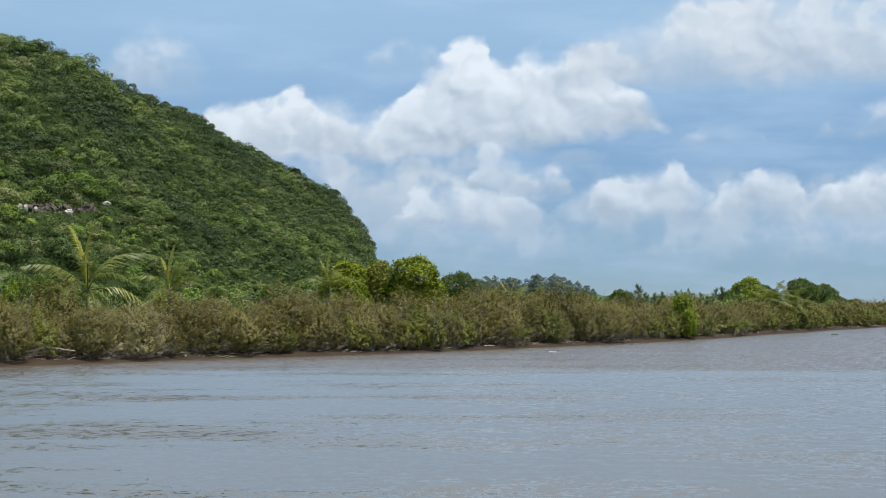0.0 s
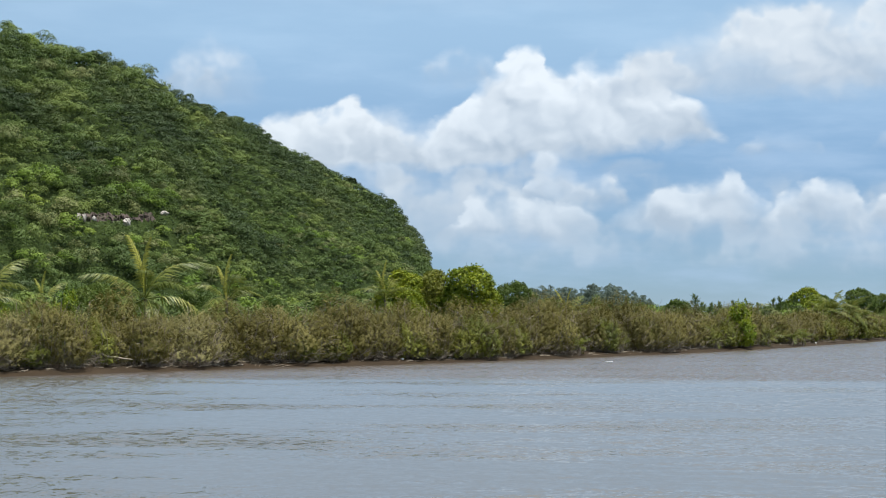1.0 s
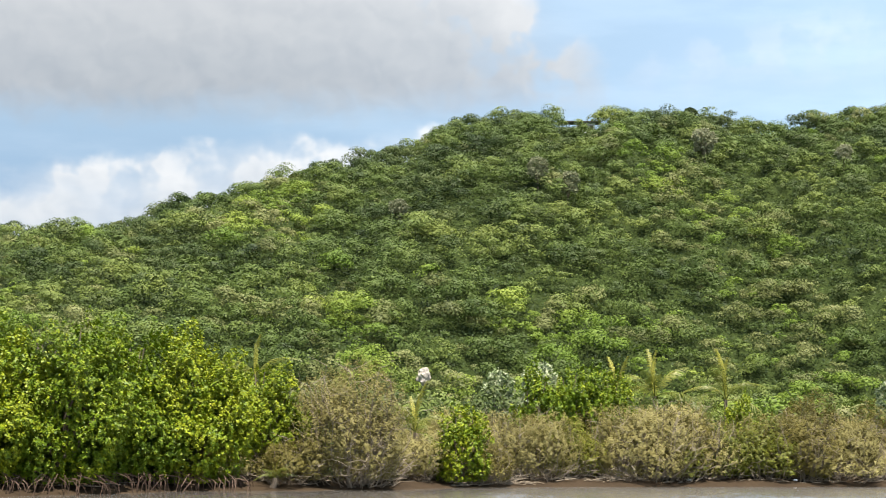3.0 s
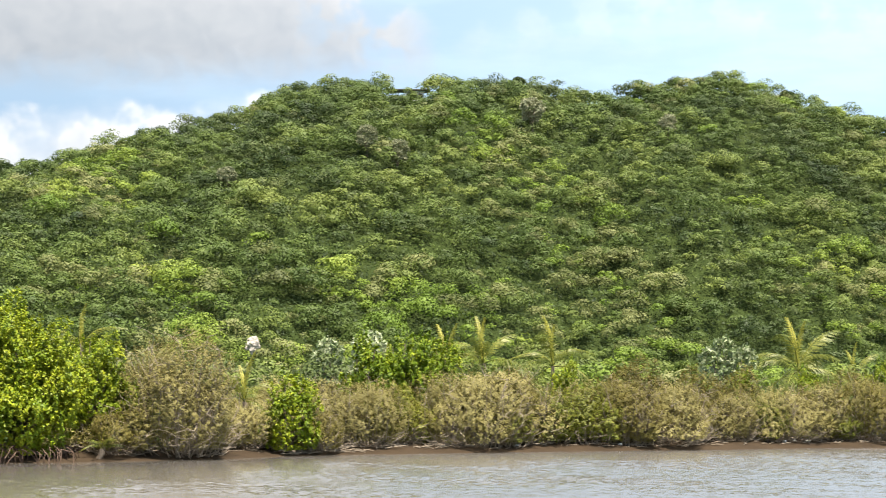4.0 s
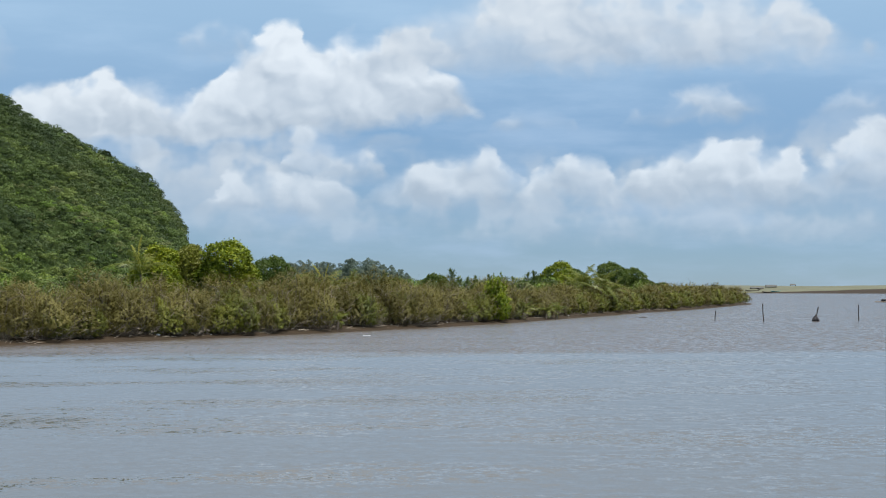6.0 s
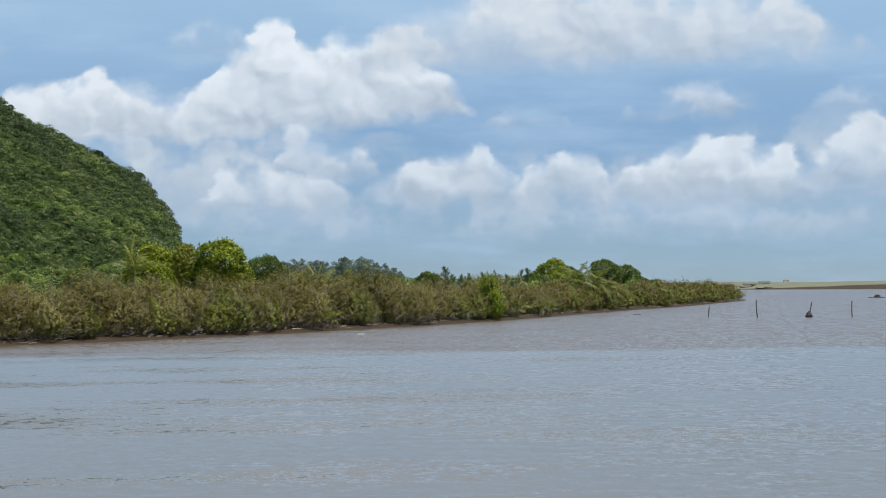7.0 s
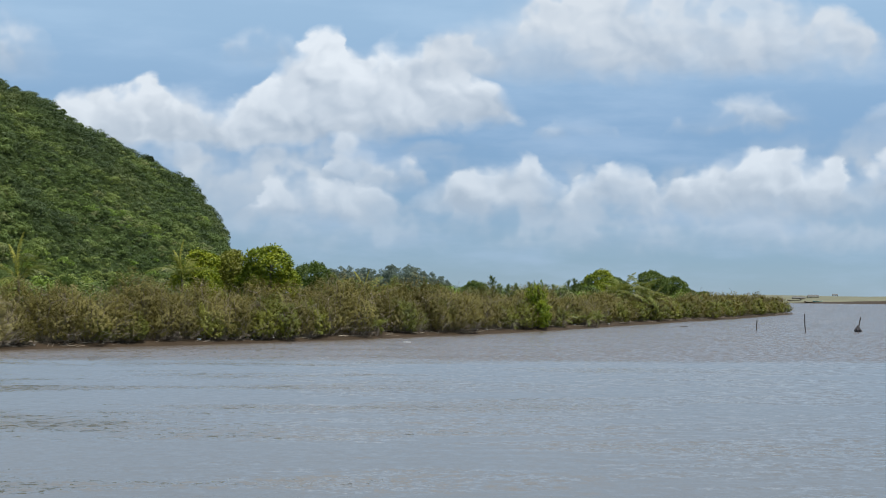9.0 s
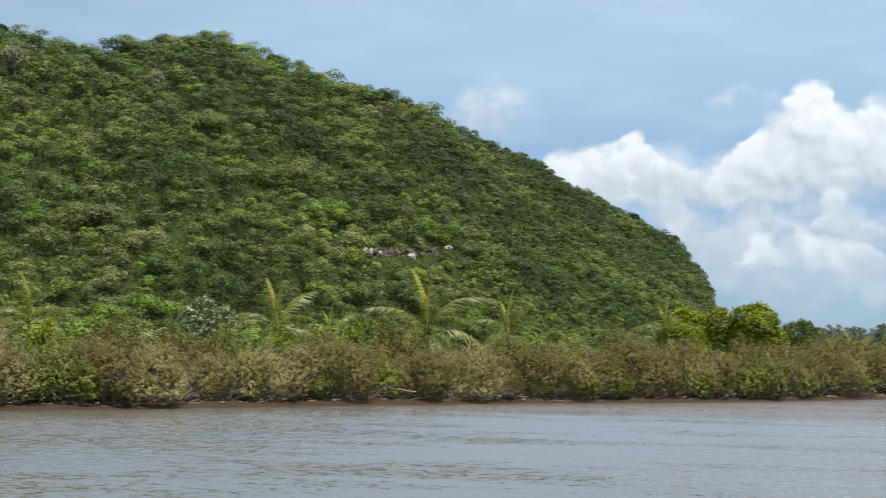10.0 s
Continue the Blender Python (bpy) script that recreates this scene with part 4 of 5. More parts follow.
# shrubs along the bank
used = set()
shrubs = [make_shrub(100 + i, wide, high, n, m, 0.125, stems=stems) for i, (wide, high, n, m, stems) in enumerate([
    (4.6, 4.3, 15000, OLIVE, 60), (6.4, 4.6, 21000, PALE_OLIVE, 85), (5.2, 4.2, 17000, OLIVE, 70), (8.6, 4.5, 29000, PALE_OLIVE, 120), (7.2, 4.8, 24000, OLIVE, 95)])]
dull_shrubs = [g for g in shrubs if OLIVE.name in g.children[0].data.materials]
green_shrubs = [make_shrub(120 + i, wide, high, 10000, OLIVE_GREEN, 0.14, lumps=24) for i, (wide, high) in enumerate([(3.6, 3.2), (4.4, 3.6), (3.2, 2.7)])]
mid_shrubs = [make_shrub(150 + i, wide, high, 9000, m, 0.16, stems=8) for i, (wide, high, m) in enumerate([(5.2, 4.7, OLIVE), (6.6, 4.9, PALE_OLIVE), (4.6, 4.6, OLIVE)])]
dull_mid = [mid_shrubs[0], mid_shrubs[2]]
far_shrubs = [make_shrub(130 + i, wide, high, 4200, OLIVE, 0.22, stems=14) for i, (wide, high) in enumerate([(5.0, 4.4), (6.4, 4.3)])]
far_green = [make_shrub(135 + i, wide, high, 3400, OLIVE_GREEN, 0.22, stems=8) for i, (wide, high) in enumerate([(3.6, 3.4), (4.6, 3.8)])]
for s in shrubs + mid_shrubs + far_shrubs:
    tagged(s, "grey-olive mangrove shrub with thin bare stems on the muddy bank", "shrub", "shrubs along the river bank")
for s in green_shrubs + far_green:
    tagged(s, "dark green leafy shrub among grey mangrove shrubs on the bank", "shrub", "shrubs along the river bank")

rng = np.random.default_rng(5)
edge = np.array(SHORE[8:], float)
lens = np.concatenate([[0], np.cumsum(np.hypot(*np.diff(edge, axis=0).T))])


def along_shore(s, inland):
    p = np.array([np.interp(s, lens, edge[:, i]) for i in range(2)])
    q2 = np.array([np.interp(min(s + 2, lens[-1]), lens, edge[:, i]) for i in range(2)])
    q1 = np.array([np.interp(max(s - 2, 0), lens, edge[:, i]) for i in range(2)])
    run = (q2 - q1) / np.linalg.norm(q2 - q1)
    return Vector((p[0] - run[1] * inland, p[1] + run[0] * inland, 0))


def put_shrub(s, inland, pool, size, tall=1.0):
    p = along_shore(s, inland)
    p.z = ground_z(p) - 0.05
    place_first(pool[rng.integers(0, len(pool))], used, turned(p, rng.uniform(0, 360), size, tall))


for row, (gap, inland, size, share) in enumerate([(3.2, 2.3, 0.96, 0.12), (3.7, 5.0, 0.97, 0.12), (4.4, 8.4, 0.94, 0.12)]):
    s = 6.0 if row == 0 else 7.0
    while s < lens[-1] - 1.5:
        far = s > 165
        pool = (far_green if rng.random() < share else far_shrubs) if far else (green_shrubs if rng.random() < share else (shrubs if rng.random() < 1.2 - s / 80 else dull_shrubs) if row == 0 else mid_shrubs if rng.random() < 1.3 - s / 80 else dull_mid)
        low = float(np.interp(s, [0, 40, 70, 95, 120, 150, 330], [1.0, 0.97, 0.98, 0.98, 0.97, 0.95, 0.96]))
        put_shrub(s, inland + rng.uniform(-0.6, 0.6), pool, size * rng.uniform(0.84, 1.12), low * rng.uniform(0.88, 1.06))
        s += gap * rng.uniform(0.7, 1.3)
# low green growth in front of them, here and there
s = 14.0
while s < lens[-1] - 6:
    far = s > 165
    for _ in range(int(rng.integers(1, 4))):
        put_shrub(s, 1.7 + rng.uniform(-0.4, 0.4), far_green if far else green_shrubs, rng.uniform(0.85, 1.2), rng.uniform(0.85, 1.05))
        s += rng.uniform(2.2, 3.4)
    s += rng.uniform(2.0, 11.0)

# mangroves at the mouth of the inlet
mangroves = [make_prop_root_mangrove(201, 6.7, 8.0), make_prop_root_mangrove(202, 6.5, 7.2)]
for m in mangroves:
    tagged(m, "tall glossy yellow-green mangrove tree on prop roots in the mud", "tree", "tall mangroves on the bank")
for i, (az, d, turn, size, tall) in enumerate([(-57.5, 71, 40, 1.08, 1.05), (-51.8, 75, 200, 1.08, 1.06), (-46.6, 78.5, 0, 1.06, 1.06), (-42.3, 82, 130, 0.98, 1.06), (-44.4, 81, 210, 0.95, 1.13), (-49.2, 77, 80, 1.0, 1.08),
                                              (-39.9, 85.5, 250, 0.85, 1.0), (-48.5, 88, 300, 1.05, 1.0)]):
    p = spot(az, d - 0.2)
    p.z = ground_z(p) - 0.2
    place_first(mangroves[i % 2], used, turned(p, turn, size, tall))
big_shrub = make_shrub(140, 6.0, 6.0, 38000, PALE_OLIVE, 0.105, stems=150, bare=0.5, lumps=20)
tagged(big_shrub, "large pale grey mangrove shrub leaning over the mud", "shrub", "shrubs along the river bank")
p = spot(-37.0, 84.0)
big_shrub.matrix_basis = turned((p.x, p.y, ground_z(p)), 30, 1.1, 0.93)
for az, d, size, tall in [(-41.3, 81.6, 0.62, 0.9), (-39.0, 82.8, 0.7, 0.75), (-35.9, 86.5, 0.6, 0.62), (-31.0, 97, 0.95, 0.9), (-32.0, 95, 0.8, 0.8), (-35.3, 88, 0.75, 0.75), (-34.4, 88.5, 0.6, 0.6), (-32.4, 88.6, 0.7, 0.75), (-34.6, 94, 0.85, 0.85), (-33.6, 98, 0.9, 0.9), (-36.0, 95, 0.9, 0.9), (-38, 93, 1, 1)]:
    p = spot(az, d)
    place_first(shrubs[rng.integers(0, 5)], used, turned((p.x, p.y, ground_z(p)), rng.uniform(0, 360), size, tall))
# a wide pale mound
p = spot(-26.4, 97.5)
place_first(shrubs[3], used, turned((p.x, p.y, ground_z(p) - 0.05), 70, 1.12, 0.92))
bush = make_tree(210, 3.7, 3.4, 0.07, BRIGHT, 11000, 0.15, "mangrove_bush", 0.1, 10, 0.25, 0.6, hedge=True)
tagged(bush, "small round yellow-green mangrove bush on the bank", "shrub", "young mangroves")
for az, d, size, tall in [(-33.3, 87.6, 1.08, 1.08), (-30.7, 97, 1.15, 1.27), (-29.6, 98, 1.2, 1.25), (-28.5, 99.5, 1.1, 1.3), (-24.2, 112, 0.8, 1.4),
                          (-18.6, 120, 0.7, 1.45), (-16.4, 124, 0.7, 1.5), (-14.2, 126, 0.8, 1.45), (7.95, 185.5, 1.0, 1.22), (1.0, 152, 0.8, 1.15), (2.9, 163, 0.7, 1.3), (8.3, 192, 0.6, 1.0), (5.0, 168, 0.6, 1.1)]:
    p = spot(az, d)
    place_first(bush, used, turned((p.x, p.y, ground_z(p)), rng.uniform(0, 360), size, tall))

# trees behind the shrubs
broad = make_tree(220, 7.0, 4.6, 0.13, YELLOWING, 10000, 0.22, "tree", 0.3, 12, 0.3, 0.5)
tagged(broad, "bushy yellow-green broadleaf tree behind the bank shrubs", "tree", "trees behind the shrubs")
dull = make_tree(221, 6.4, 5.6, 0.14, TREE_GREEN, 10000, 0.22, "tree", 0.25, 12, 0.3, 0.5)
tagged(dull, "dark green broadleaf tree behind the bank shrubs", "tree", "trees behind the shrubs")
glossy = make_tree(223, 7.0, 4.4, 0.13, OLIVE_GREEN, 10000, 0.22, "tree", 0.3, 12, 0.3, 0.5)
tagged(glossy, "dark glossy green broadleaf tree behind the bank shrubs", "tree", "trees behind the shrubs")
for kind, az, d, size, tall in [(broad, -3.15, 158, 1.12, 0.90), (broad, -1.0, 160, 1.3, 0.82), (glossy, -2.1, 162, 1.15, 0.9), (broad, -2.7, 156, 0.6, 0.8), (broad, -0.4, 165, 0.7, 1.0), (dull, 0.55, 172, 1.0, 0.98), (dull, 1.6, 178, 0.8, 0.9),
                                (dull, 5.9, 205, 0.8, 0.95), (broad, 10.1, 252, 1.35, 0.72), (dull, 10.5, 256, 1.1, 0.85), (dull, 9.5, 258, 1.0, 0.8),
                                (dull, 11.75, 330, 1.35, 0.92), (dull, 12.45, 334, 1.2, 0.9), (dull, 12.8, 338, 1.1, 0.68), (dull, 13.4, 340, 1.0, 0.62), (dull, 8.9, 256, 0.8, 0.8), (dull, -5.6, 165, 0.9, 0.85), (dull, -7.4, 158, 0.8, 0.85), (dull, -13.2, 140, 0.9, 0.95), (dull, -10.2, 145, 0.8, 0.95), (dull, 4.6, 195, 0.8, 0.85),
                                (dull, -20.5, 130, 0.8, 0.9), (dull, -22.5, 128, 0.8, 0.85), (dull, -26.0, 120, 0.8, 0.85)]:
    p = spot(az, d)
    place_first(kind, used, turned((p.x, p.y, ground_z(p)), rng.uniform(0, 360), size, tall))
pale = make_tree(222, 5.6, 3.6, 0.08, PALE_LEAF, 1500, 0.3, "pale_leaved_tree", 0.3, 10, 0.4, 0.5)
tagged(pale, "thin tree with large pale silvery leaves", "tree", "pale trees behind the shrubs")
for az, d, size, tall in [(-19.2, 122, 1.0, 1.12), (-18.5, 124, 0.8, 1.15), (-30.6, 112, 1.0, 1.0), (-32.2, 110, 0.9, 1.0), (-29.2, 116, 0.8, 1.1)]:
    p = spot(az, d)
    place_first(pale, used, turned((p.x, p.y, ground_z(p)), rng.uniform(0, 360), size, tall))
feathers = [make_feather_tree(230, 6.0), make_feather_tree(231, 5.2)]
for f in feathers:
    tagged(f, "young feathery green casuarina tree behind the shrubs", "tree", "young casuarinas")
for i, az in enumerate([6.5, 6.7, 6.95, 7.1, 7.3, 7.55, 7.75, 7.95, 8.15, 8.3, 8.55, 8.75, 8.95, 9.1, 9.25, 9.4, 9.65, 9.8, 3.2, 3.7, 4.2, 4.9]):
    d = 245 if az > 6 else 200
    p = spot(az, d + rng.uniform(-6, 6))
    high = 0.98 if az > 8.9 else 0.86 if az > 6 else 0.9
    place_first(feathers[i % 2], used, turned((p.x, p.y, ground_z(p)), rng.uniform(0, 360), high * rng.uniform(0.9, 1.05), 1.0))

# palms
for i, (az, d, top, size, erect, count) in enumerate([(-11.75, 131, 4.8, 1.25, 0.5, 13), (-16.8, 126, 4.6, 1.0, 0.6, 13), (-9.1, 138, 4.7, 0.85, 0.6, 10), (-3.85, 156, 5.0, 0.85, 0.7, 11),
                                                      (-27.1, 112, 4.9, 0.8, 0.6, 12), (-28.3, 112, 4.7, 0.75, 0.6, 11), (-24.8, 115, 4.8, 0.8, 0.7, 10), (-40.3, 96, 5.4, 0.6, 0.7, 8),
                                                      (-35.0, 92, 2.6, 0.62, 0.9, 9), (-30.2, 109, 3.9, 0.55, 0.7, 8), (10.8, 238, 4.0, 0.8, 0.7, 16), (11.35, 241, 3.8, 0.75, 0.7, 15), (10.45, 236, 3.6, 0.7, 0.7, 14), (11.75, 243, 3.2, 0.6, 0.7, 12),
                                                      (-15.0, 132, 4.4, 0.6, 0.6, 9), (2.2, 168, 3.6, 0.7, 0.8, 8)]):
    palm = make_palm(spot(az, d), top, size, 300 + i, erect, count, spears=2 if az < 5 else 0)
    tagged(palm, "young coconut palm with yellowing upright fronds", "palm", "palms behind the shrubs")
sprout = make_palm(spot(-39.6, 81.0), 0.45, 0.24, 330, 0.95, 9, "palm_sprout")
tagged(sprout, "small green palm sprout in the mud at the water", "palm", "palms on the bank")
for i, (az, d, size) in enumerate([(8.75, 193.5, 0.42), (9.55, 202, 0.4), (9.9, 206, 0.36), (2.6, 150.5, 0.3), (7.1, 178.5, 0.3), (-6.7, 125.5, 0.3)]):
    clump = make_palm(spot(az, d), 0.9, size, 340 + i, 0.85, 12, "palm_clump", 0)
    tagged(clump, "low clump of yellow-green palm fronds on the mud", "palm", "palms on the bank")

# far casuarina woods beyond the shrubs
rng = np.random.default_rng(21)
az = np.concatenate([rng.uniform(-1.9, 5.4, 260), rng.uniform(-2.0, 1.6, 40), rng.uniform(11.2, 12.8, 40)])
d = np.where(az > 8, rng.uniform(985, 1010, len(az)), rng.uniform(1000, 1180, len(az)))
crest = np.interp(az, [-2, -0.4, 0.4, 1.1, 1.9, 2.6, 3.4, 4.3, 5.0, 5.4, 11.2, 11.7, 12.2, 12.8], [18, 19, 15, 18, 21, 18, 22, 19.5, 12, 4, 7, 14, 13, 7])
high = crest * rng.uniform(0.72, 1.03, len(az))
x, y = d * np.sin(np.radians(az)), d * np.cos(np.radians(az))
layers = [np.stack([x, y, high * f], 1) for f in (0.35, 0.62, 0.85)]
sizes = [high * 0.20, high * 0.17, high * 0.11]
# pale, flat leaf tones: the haze of the distance is painted into them
grey = foliage("hazy_far_woods_leaves", (0.075, 0.10, 0.08), (0.092, 0.122, 0.095), (0.115, 0.148, 0.115), 0.05, 0.15, 0.8, 0.4)
far_woods = forest("far_woods", np.concatenate(layers), np.concatenate(sizes), np.zeros(len(az) * 3, int), 170, 0.62, [grey], rng, 1.5)
tagged(far_woods, "distant casuarina woods on the coast, coloured grey-green for haze", "forest", kind="stuff")

# single trees on the crest of the hill
crest_tree = [make_tree(240 + i, h, w, 0.18, FOREST[m], 3000, 0.48, "hill_tree", 0.35, 9, 0.35, 0.5)
              for i, (h, w, m) in enumerate([(9.0, 7.5, 0), (8.0, 6.5, 1), (7.5, 7.0, 3)])]
for t in crest_tree:
    tagged(t, "rounded green tree standing out on the crest of the hill", "tree", "trees on the hill crest")
for i, a in enumerate([-46.5, -44.8, -42.7, -41.0, -39.0, -36.7, -35.2, -33.6, -32.0, -28.4, -26.9, -25.9, -23.9, -21.8, -20.6, -19.4, -18.3, -17.0, -15.4, -14.6, -13.3, -12.2, -9.75, -9.2,
                       -7.7, -6.1, -4.9, -3.6]):
    p = spot(a, float(ridge_at(a)) - 4)
    p.z = hill_z(p) - 0.4
    size = 0.62 if a > -12.5 else 0.8
    place_first(crest_tree[(i * 2) % 3], used, turned(p, i * 77, size * (0.9 + 0.25 * ((i * 7) % 5) / 5), 0.95))
silver = make_tree(250, 9.5, 8.0, 0.2, foliage("silver_leaves", (0.05, 0.07, 0.03), (0.14, 0.16, 0.08), (0.36, 0.36, 0.24), 0.4, 0.2, 0.5, 0.7), 3500, 0.5, "hill_tree", 0.2, 12, 0.35, 0.5)
tagged(silver, "silvery pale-leaved tree on the forested slope", "tree", "trees on the hill")
for a, dd, size in [(-25.4, 412, 1.0), (-30.9, 372, 0.75), (-29.9, 366, 0.8), (-20.9, 415, 0.7), (-35.6, 360, 0.7)]:
    p = spot(a, dd)
    p.z = hill_z(p)
    place_first(silver, used, turned(p, a * 40, size, 1.0))


# ---- rocks and the house on the hill ----
def make_rock(seed, sx, sy, sz, mat, name="limestone_rock"):
    bm = bmesh.new()
    bmesh.ops.create_icosphere(bm, subdivisions=4, radius=1.0)
    for v in bm.verts:
        n = v.co.normalized()
        chip = noise.noise(n * 1.6 + Vector((seed, 0, 0))) * 0.45 + noise.noise(n * 4.5 + Vector((0, seed, 0))) * 0.2 + noise.noise(n * 11) * 0.06
        v.co = n * (1 + chip)
        v.co = Vector((v.co.x * sx, v.co.y * sy, v.co.z * sz))
    return new(name, bm_mesh(name, bm, mat))


def slope_spot(az, rise):
    """Where the line of sight meets the wooded slope."""
    for d in np.arange(265, 520, 1.0):
        p = spot(az, d, 4 + d * math.tan(radians(rise)))
        if hill_z(p) + 3.2 > p.z:
            return p
    return p


for i, (az, rise, sx, sz, mat, label) in enumerate([
        (-12.25, 2.85, 0.8, 0.75, LIMESTONE, "white limestone rock bare among the hill forest"), (-11.05, 3.15, 0.75, 0.5, LIMESTONE, "pinkish white limestone rock among the hill forest"),
        (-13.62, 2.98, 0.24, 0.75, LIMESTONE, "narrow white limestone rock before a dark ledge"), (-13.3, 2.95, 0.2, 0.55, LIMESTONE, "narrow white limestone rock before a dark ledge"),
        (-13.8, 3.0, 0.2, 0.8, LIMESTONE, "narrow white limestone rock before a dark ledge"), (-34.6, 0.85, 0.5, 1.3, LIMESTONE, "white limestone rock at the hill foot")]):
    p = slope_spot(az, rise)
    rock = tagged(make_rock(i * 3.7, sx, 1.6, sz, mat), label, "rock", "rocks on the hill")
    away = heading(az) * (4.0 if az < -30 else 1.3)
    rock.location = (p.x - away.x, p.y - away.y, p.z + (0.6 if az < -30 else 0.0))


def make_ledge(from_az, to_az, rise, high):
    """A broken face of bare rock across the slope, rooted in the hill behind."""
    rows = []
    for az in np.arange(from_az, to_az, 0.04):
        d = next(d for d in np.arange(265, 520, 1.0) if hill_z(spot(az, d)) > d * math.tan(radians(rise)) + 4)
        foot, back = spot(az, d), heading(az)
        tall = high * (0.75 + 0.5 * noise.noise(Vector((az * 2.2, 0, 3)))) * min(1.0, (az - from_az + 0.1) * 4, (to_az + 0.06 - az) * 4)
        row = []
        for k in range(12):
            u = min(k / 8, 1.0)
            p = foot + back * (0.9 * u * u + 1.1 * max(k - 8, 0))
            p = p - back * (noise.noise(Vector((az * 5, u * 2.0, 0))) * 0.9 + noise.noise(Vector((az * 16, u * 5.0, 7))) * 0.4)
            p.z = hill_z(foot) - 0.6 + tall * u - 0.2 * max(k - 8, 0)
            row.append(p)
        rows.append(row)
    n = len(rows)
    v = np.array([p[:] for row in rows for p in row])
    q = [(a * 12 + k, a * 12 + 12 + k, a * 12 + 13 + k, a * 12 + 1 + k) for a in range(n - 1) for k in range(11)]
    return new("rock_ledge", mesh_of("rock_ledge", v, q, [SHADED_ROCK]))


# the ledge's shade is in its rock colour
tagged(make_ledge(-13.95, -11.25, 2.84, 3.0), "reddish brown rock ledge under hill trees, coloured dark for overhang shade", "rock", "rocks on the hill")


def box(bm, cx, cy, cz, sx, sy, sz):
    bmesh.ops.create_cube(bm, size=1.0, matrix=Matrix.Translation((cx, cy, cz)) @ Matrix.Diagonal((sx, sy, sz, 1)))


house = new("hilltop_house")
tagged(house, "low pavilion with a long dark flat roof on the hill crest", "house")
p = spot(-29.55, float(ridge_at(-29.55)) - 3)
house.location, house.rotation_euler = (p.x, p.y, 4 + 452 * math.tan(radians(9.5)) - 3.1), (0, 0, radians(29.55))
bm = bmesh.new()
box(bm, 0, 0, 3.0, 11.5, 5.0, 0.25)
bmesh.ops.bevel(bm, geom=bm.edges[:], offset=0.05, segments=1)
part("roof", bm_mesh("roof", bm, DARK_WOOD), house, "long thin dark flat roof")
bm = bmesh.new()
box(bm, 1.6, 0.4, 1.6, 5.0, 3.6, 2.5)
house_wall = part("wall", bm_mesh("wall", bm, WHITE_WALL), house, "pale wall")
for px, wide, high in ((-0.1, 0.9, 1.0), (1.5, 0.9, 1.9), (3.2, 0.9, 1.0)):
    bm = bmesh.new()
    box(bm, px, -1.42, 0.5 + high / 2 + (0.6 if high < 1.5 else 0.0), wide, 0.06, high)
    part("window" if high < 1.5 else "door", bm_mesh("window" if high < 1.5 else "door", bm, DARK_WOOD), house_wall)
bm = bmesh.new()
box(bm, 1.6, -1.6, 2.62, 5.6, 1.2, 0.14)
part("awning", bm_mesh("awning", bm, GREEN_ROOF), house, "pale green awning")
for px in (-5.2, -2.6, 0.2, 2.8, 5.2):
    bm = bmesh.new()
    box(bm, px, -2.2, 1.2, 0.16, 0.16, 3.4)
    part("post", bm_mesh("post", bm, DARK_WOOD), house)
bm = bmesh.new()
box(bm, 0, 0, -0.6, 11.0, 4.6, 1.6)
part("floor", bm_mesh("floor", bm, WHITE_WALL), house)

# ---- stakes, boats and drift on the water ----
rng = np.random.default_rng(31)


def make_stake(az, d, high, lean, net=False):
    root = new("fishing_stake")
    p = spot(az, d)
    root.location = (p.x, p.y, 0)
    k = 7
    s = np.linspace(0, 1, k)
    line = np.stack([lean * (s - 0.15) * high + 0.04 * np.sin(s * 7), 0 * s, -1.6 + s * (high + 1.6)], 1)
    v, q = tube(line, 0.08 - 0.03 * s, 7)
    part("pole", mesh_of("pole", v, q, [DARK_WOOD], None, True), root)
    top = line[-1]
    bm = bmesh.new()
    bmesh.ops.create_cone(bm, cap_ends=True, segments=8, radius1=0.075, radius2=0.055, depth=0.3, matrix=Matrix.Translation((top[0], 0, top[2] - 0.1)))
    part("cap", bm_mesh("cap", bm, DARK_WOOD), root)
    if net:
        bm = bmesh.new()
        bmesh.ops.create_icosphere(bm, subdivisions=3, radius=1.0)
        for vv in bm.verts:
            vv.co *= 1 + 0.3 * noise.noise(vv.co * 3)
            f = 0.8 - 0.6 * vv.co.z if vv.co.z > -0.4 else 1.04
            vv.co = Vector((vv.co.x * 0.42 * f, vv.co.y * 0.38 * f, vv.co.z * 0.45 + 0.3))
        part("net", bm_mesh("net", bm, NET), root, "dark bundle of fishing net")
    label = "dark stake with a bundled net standing in the river" if net else "thin dark weathered wooden stake standing in the river"
    return tagged(root, label, "stake", "fishing stakes")


make_stake(15.15, 200, 1.05, 0.02)
make_stake(16.75, 196, 1.9, -0.16)
make_stake(18.37, 197, 1.6, 0.2, True)
make_stake(19.75, 200, 1.75, -0.06)


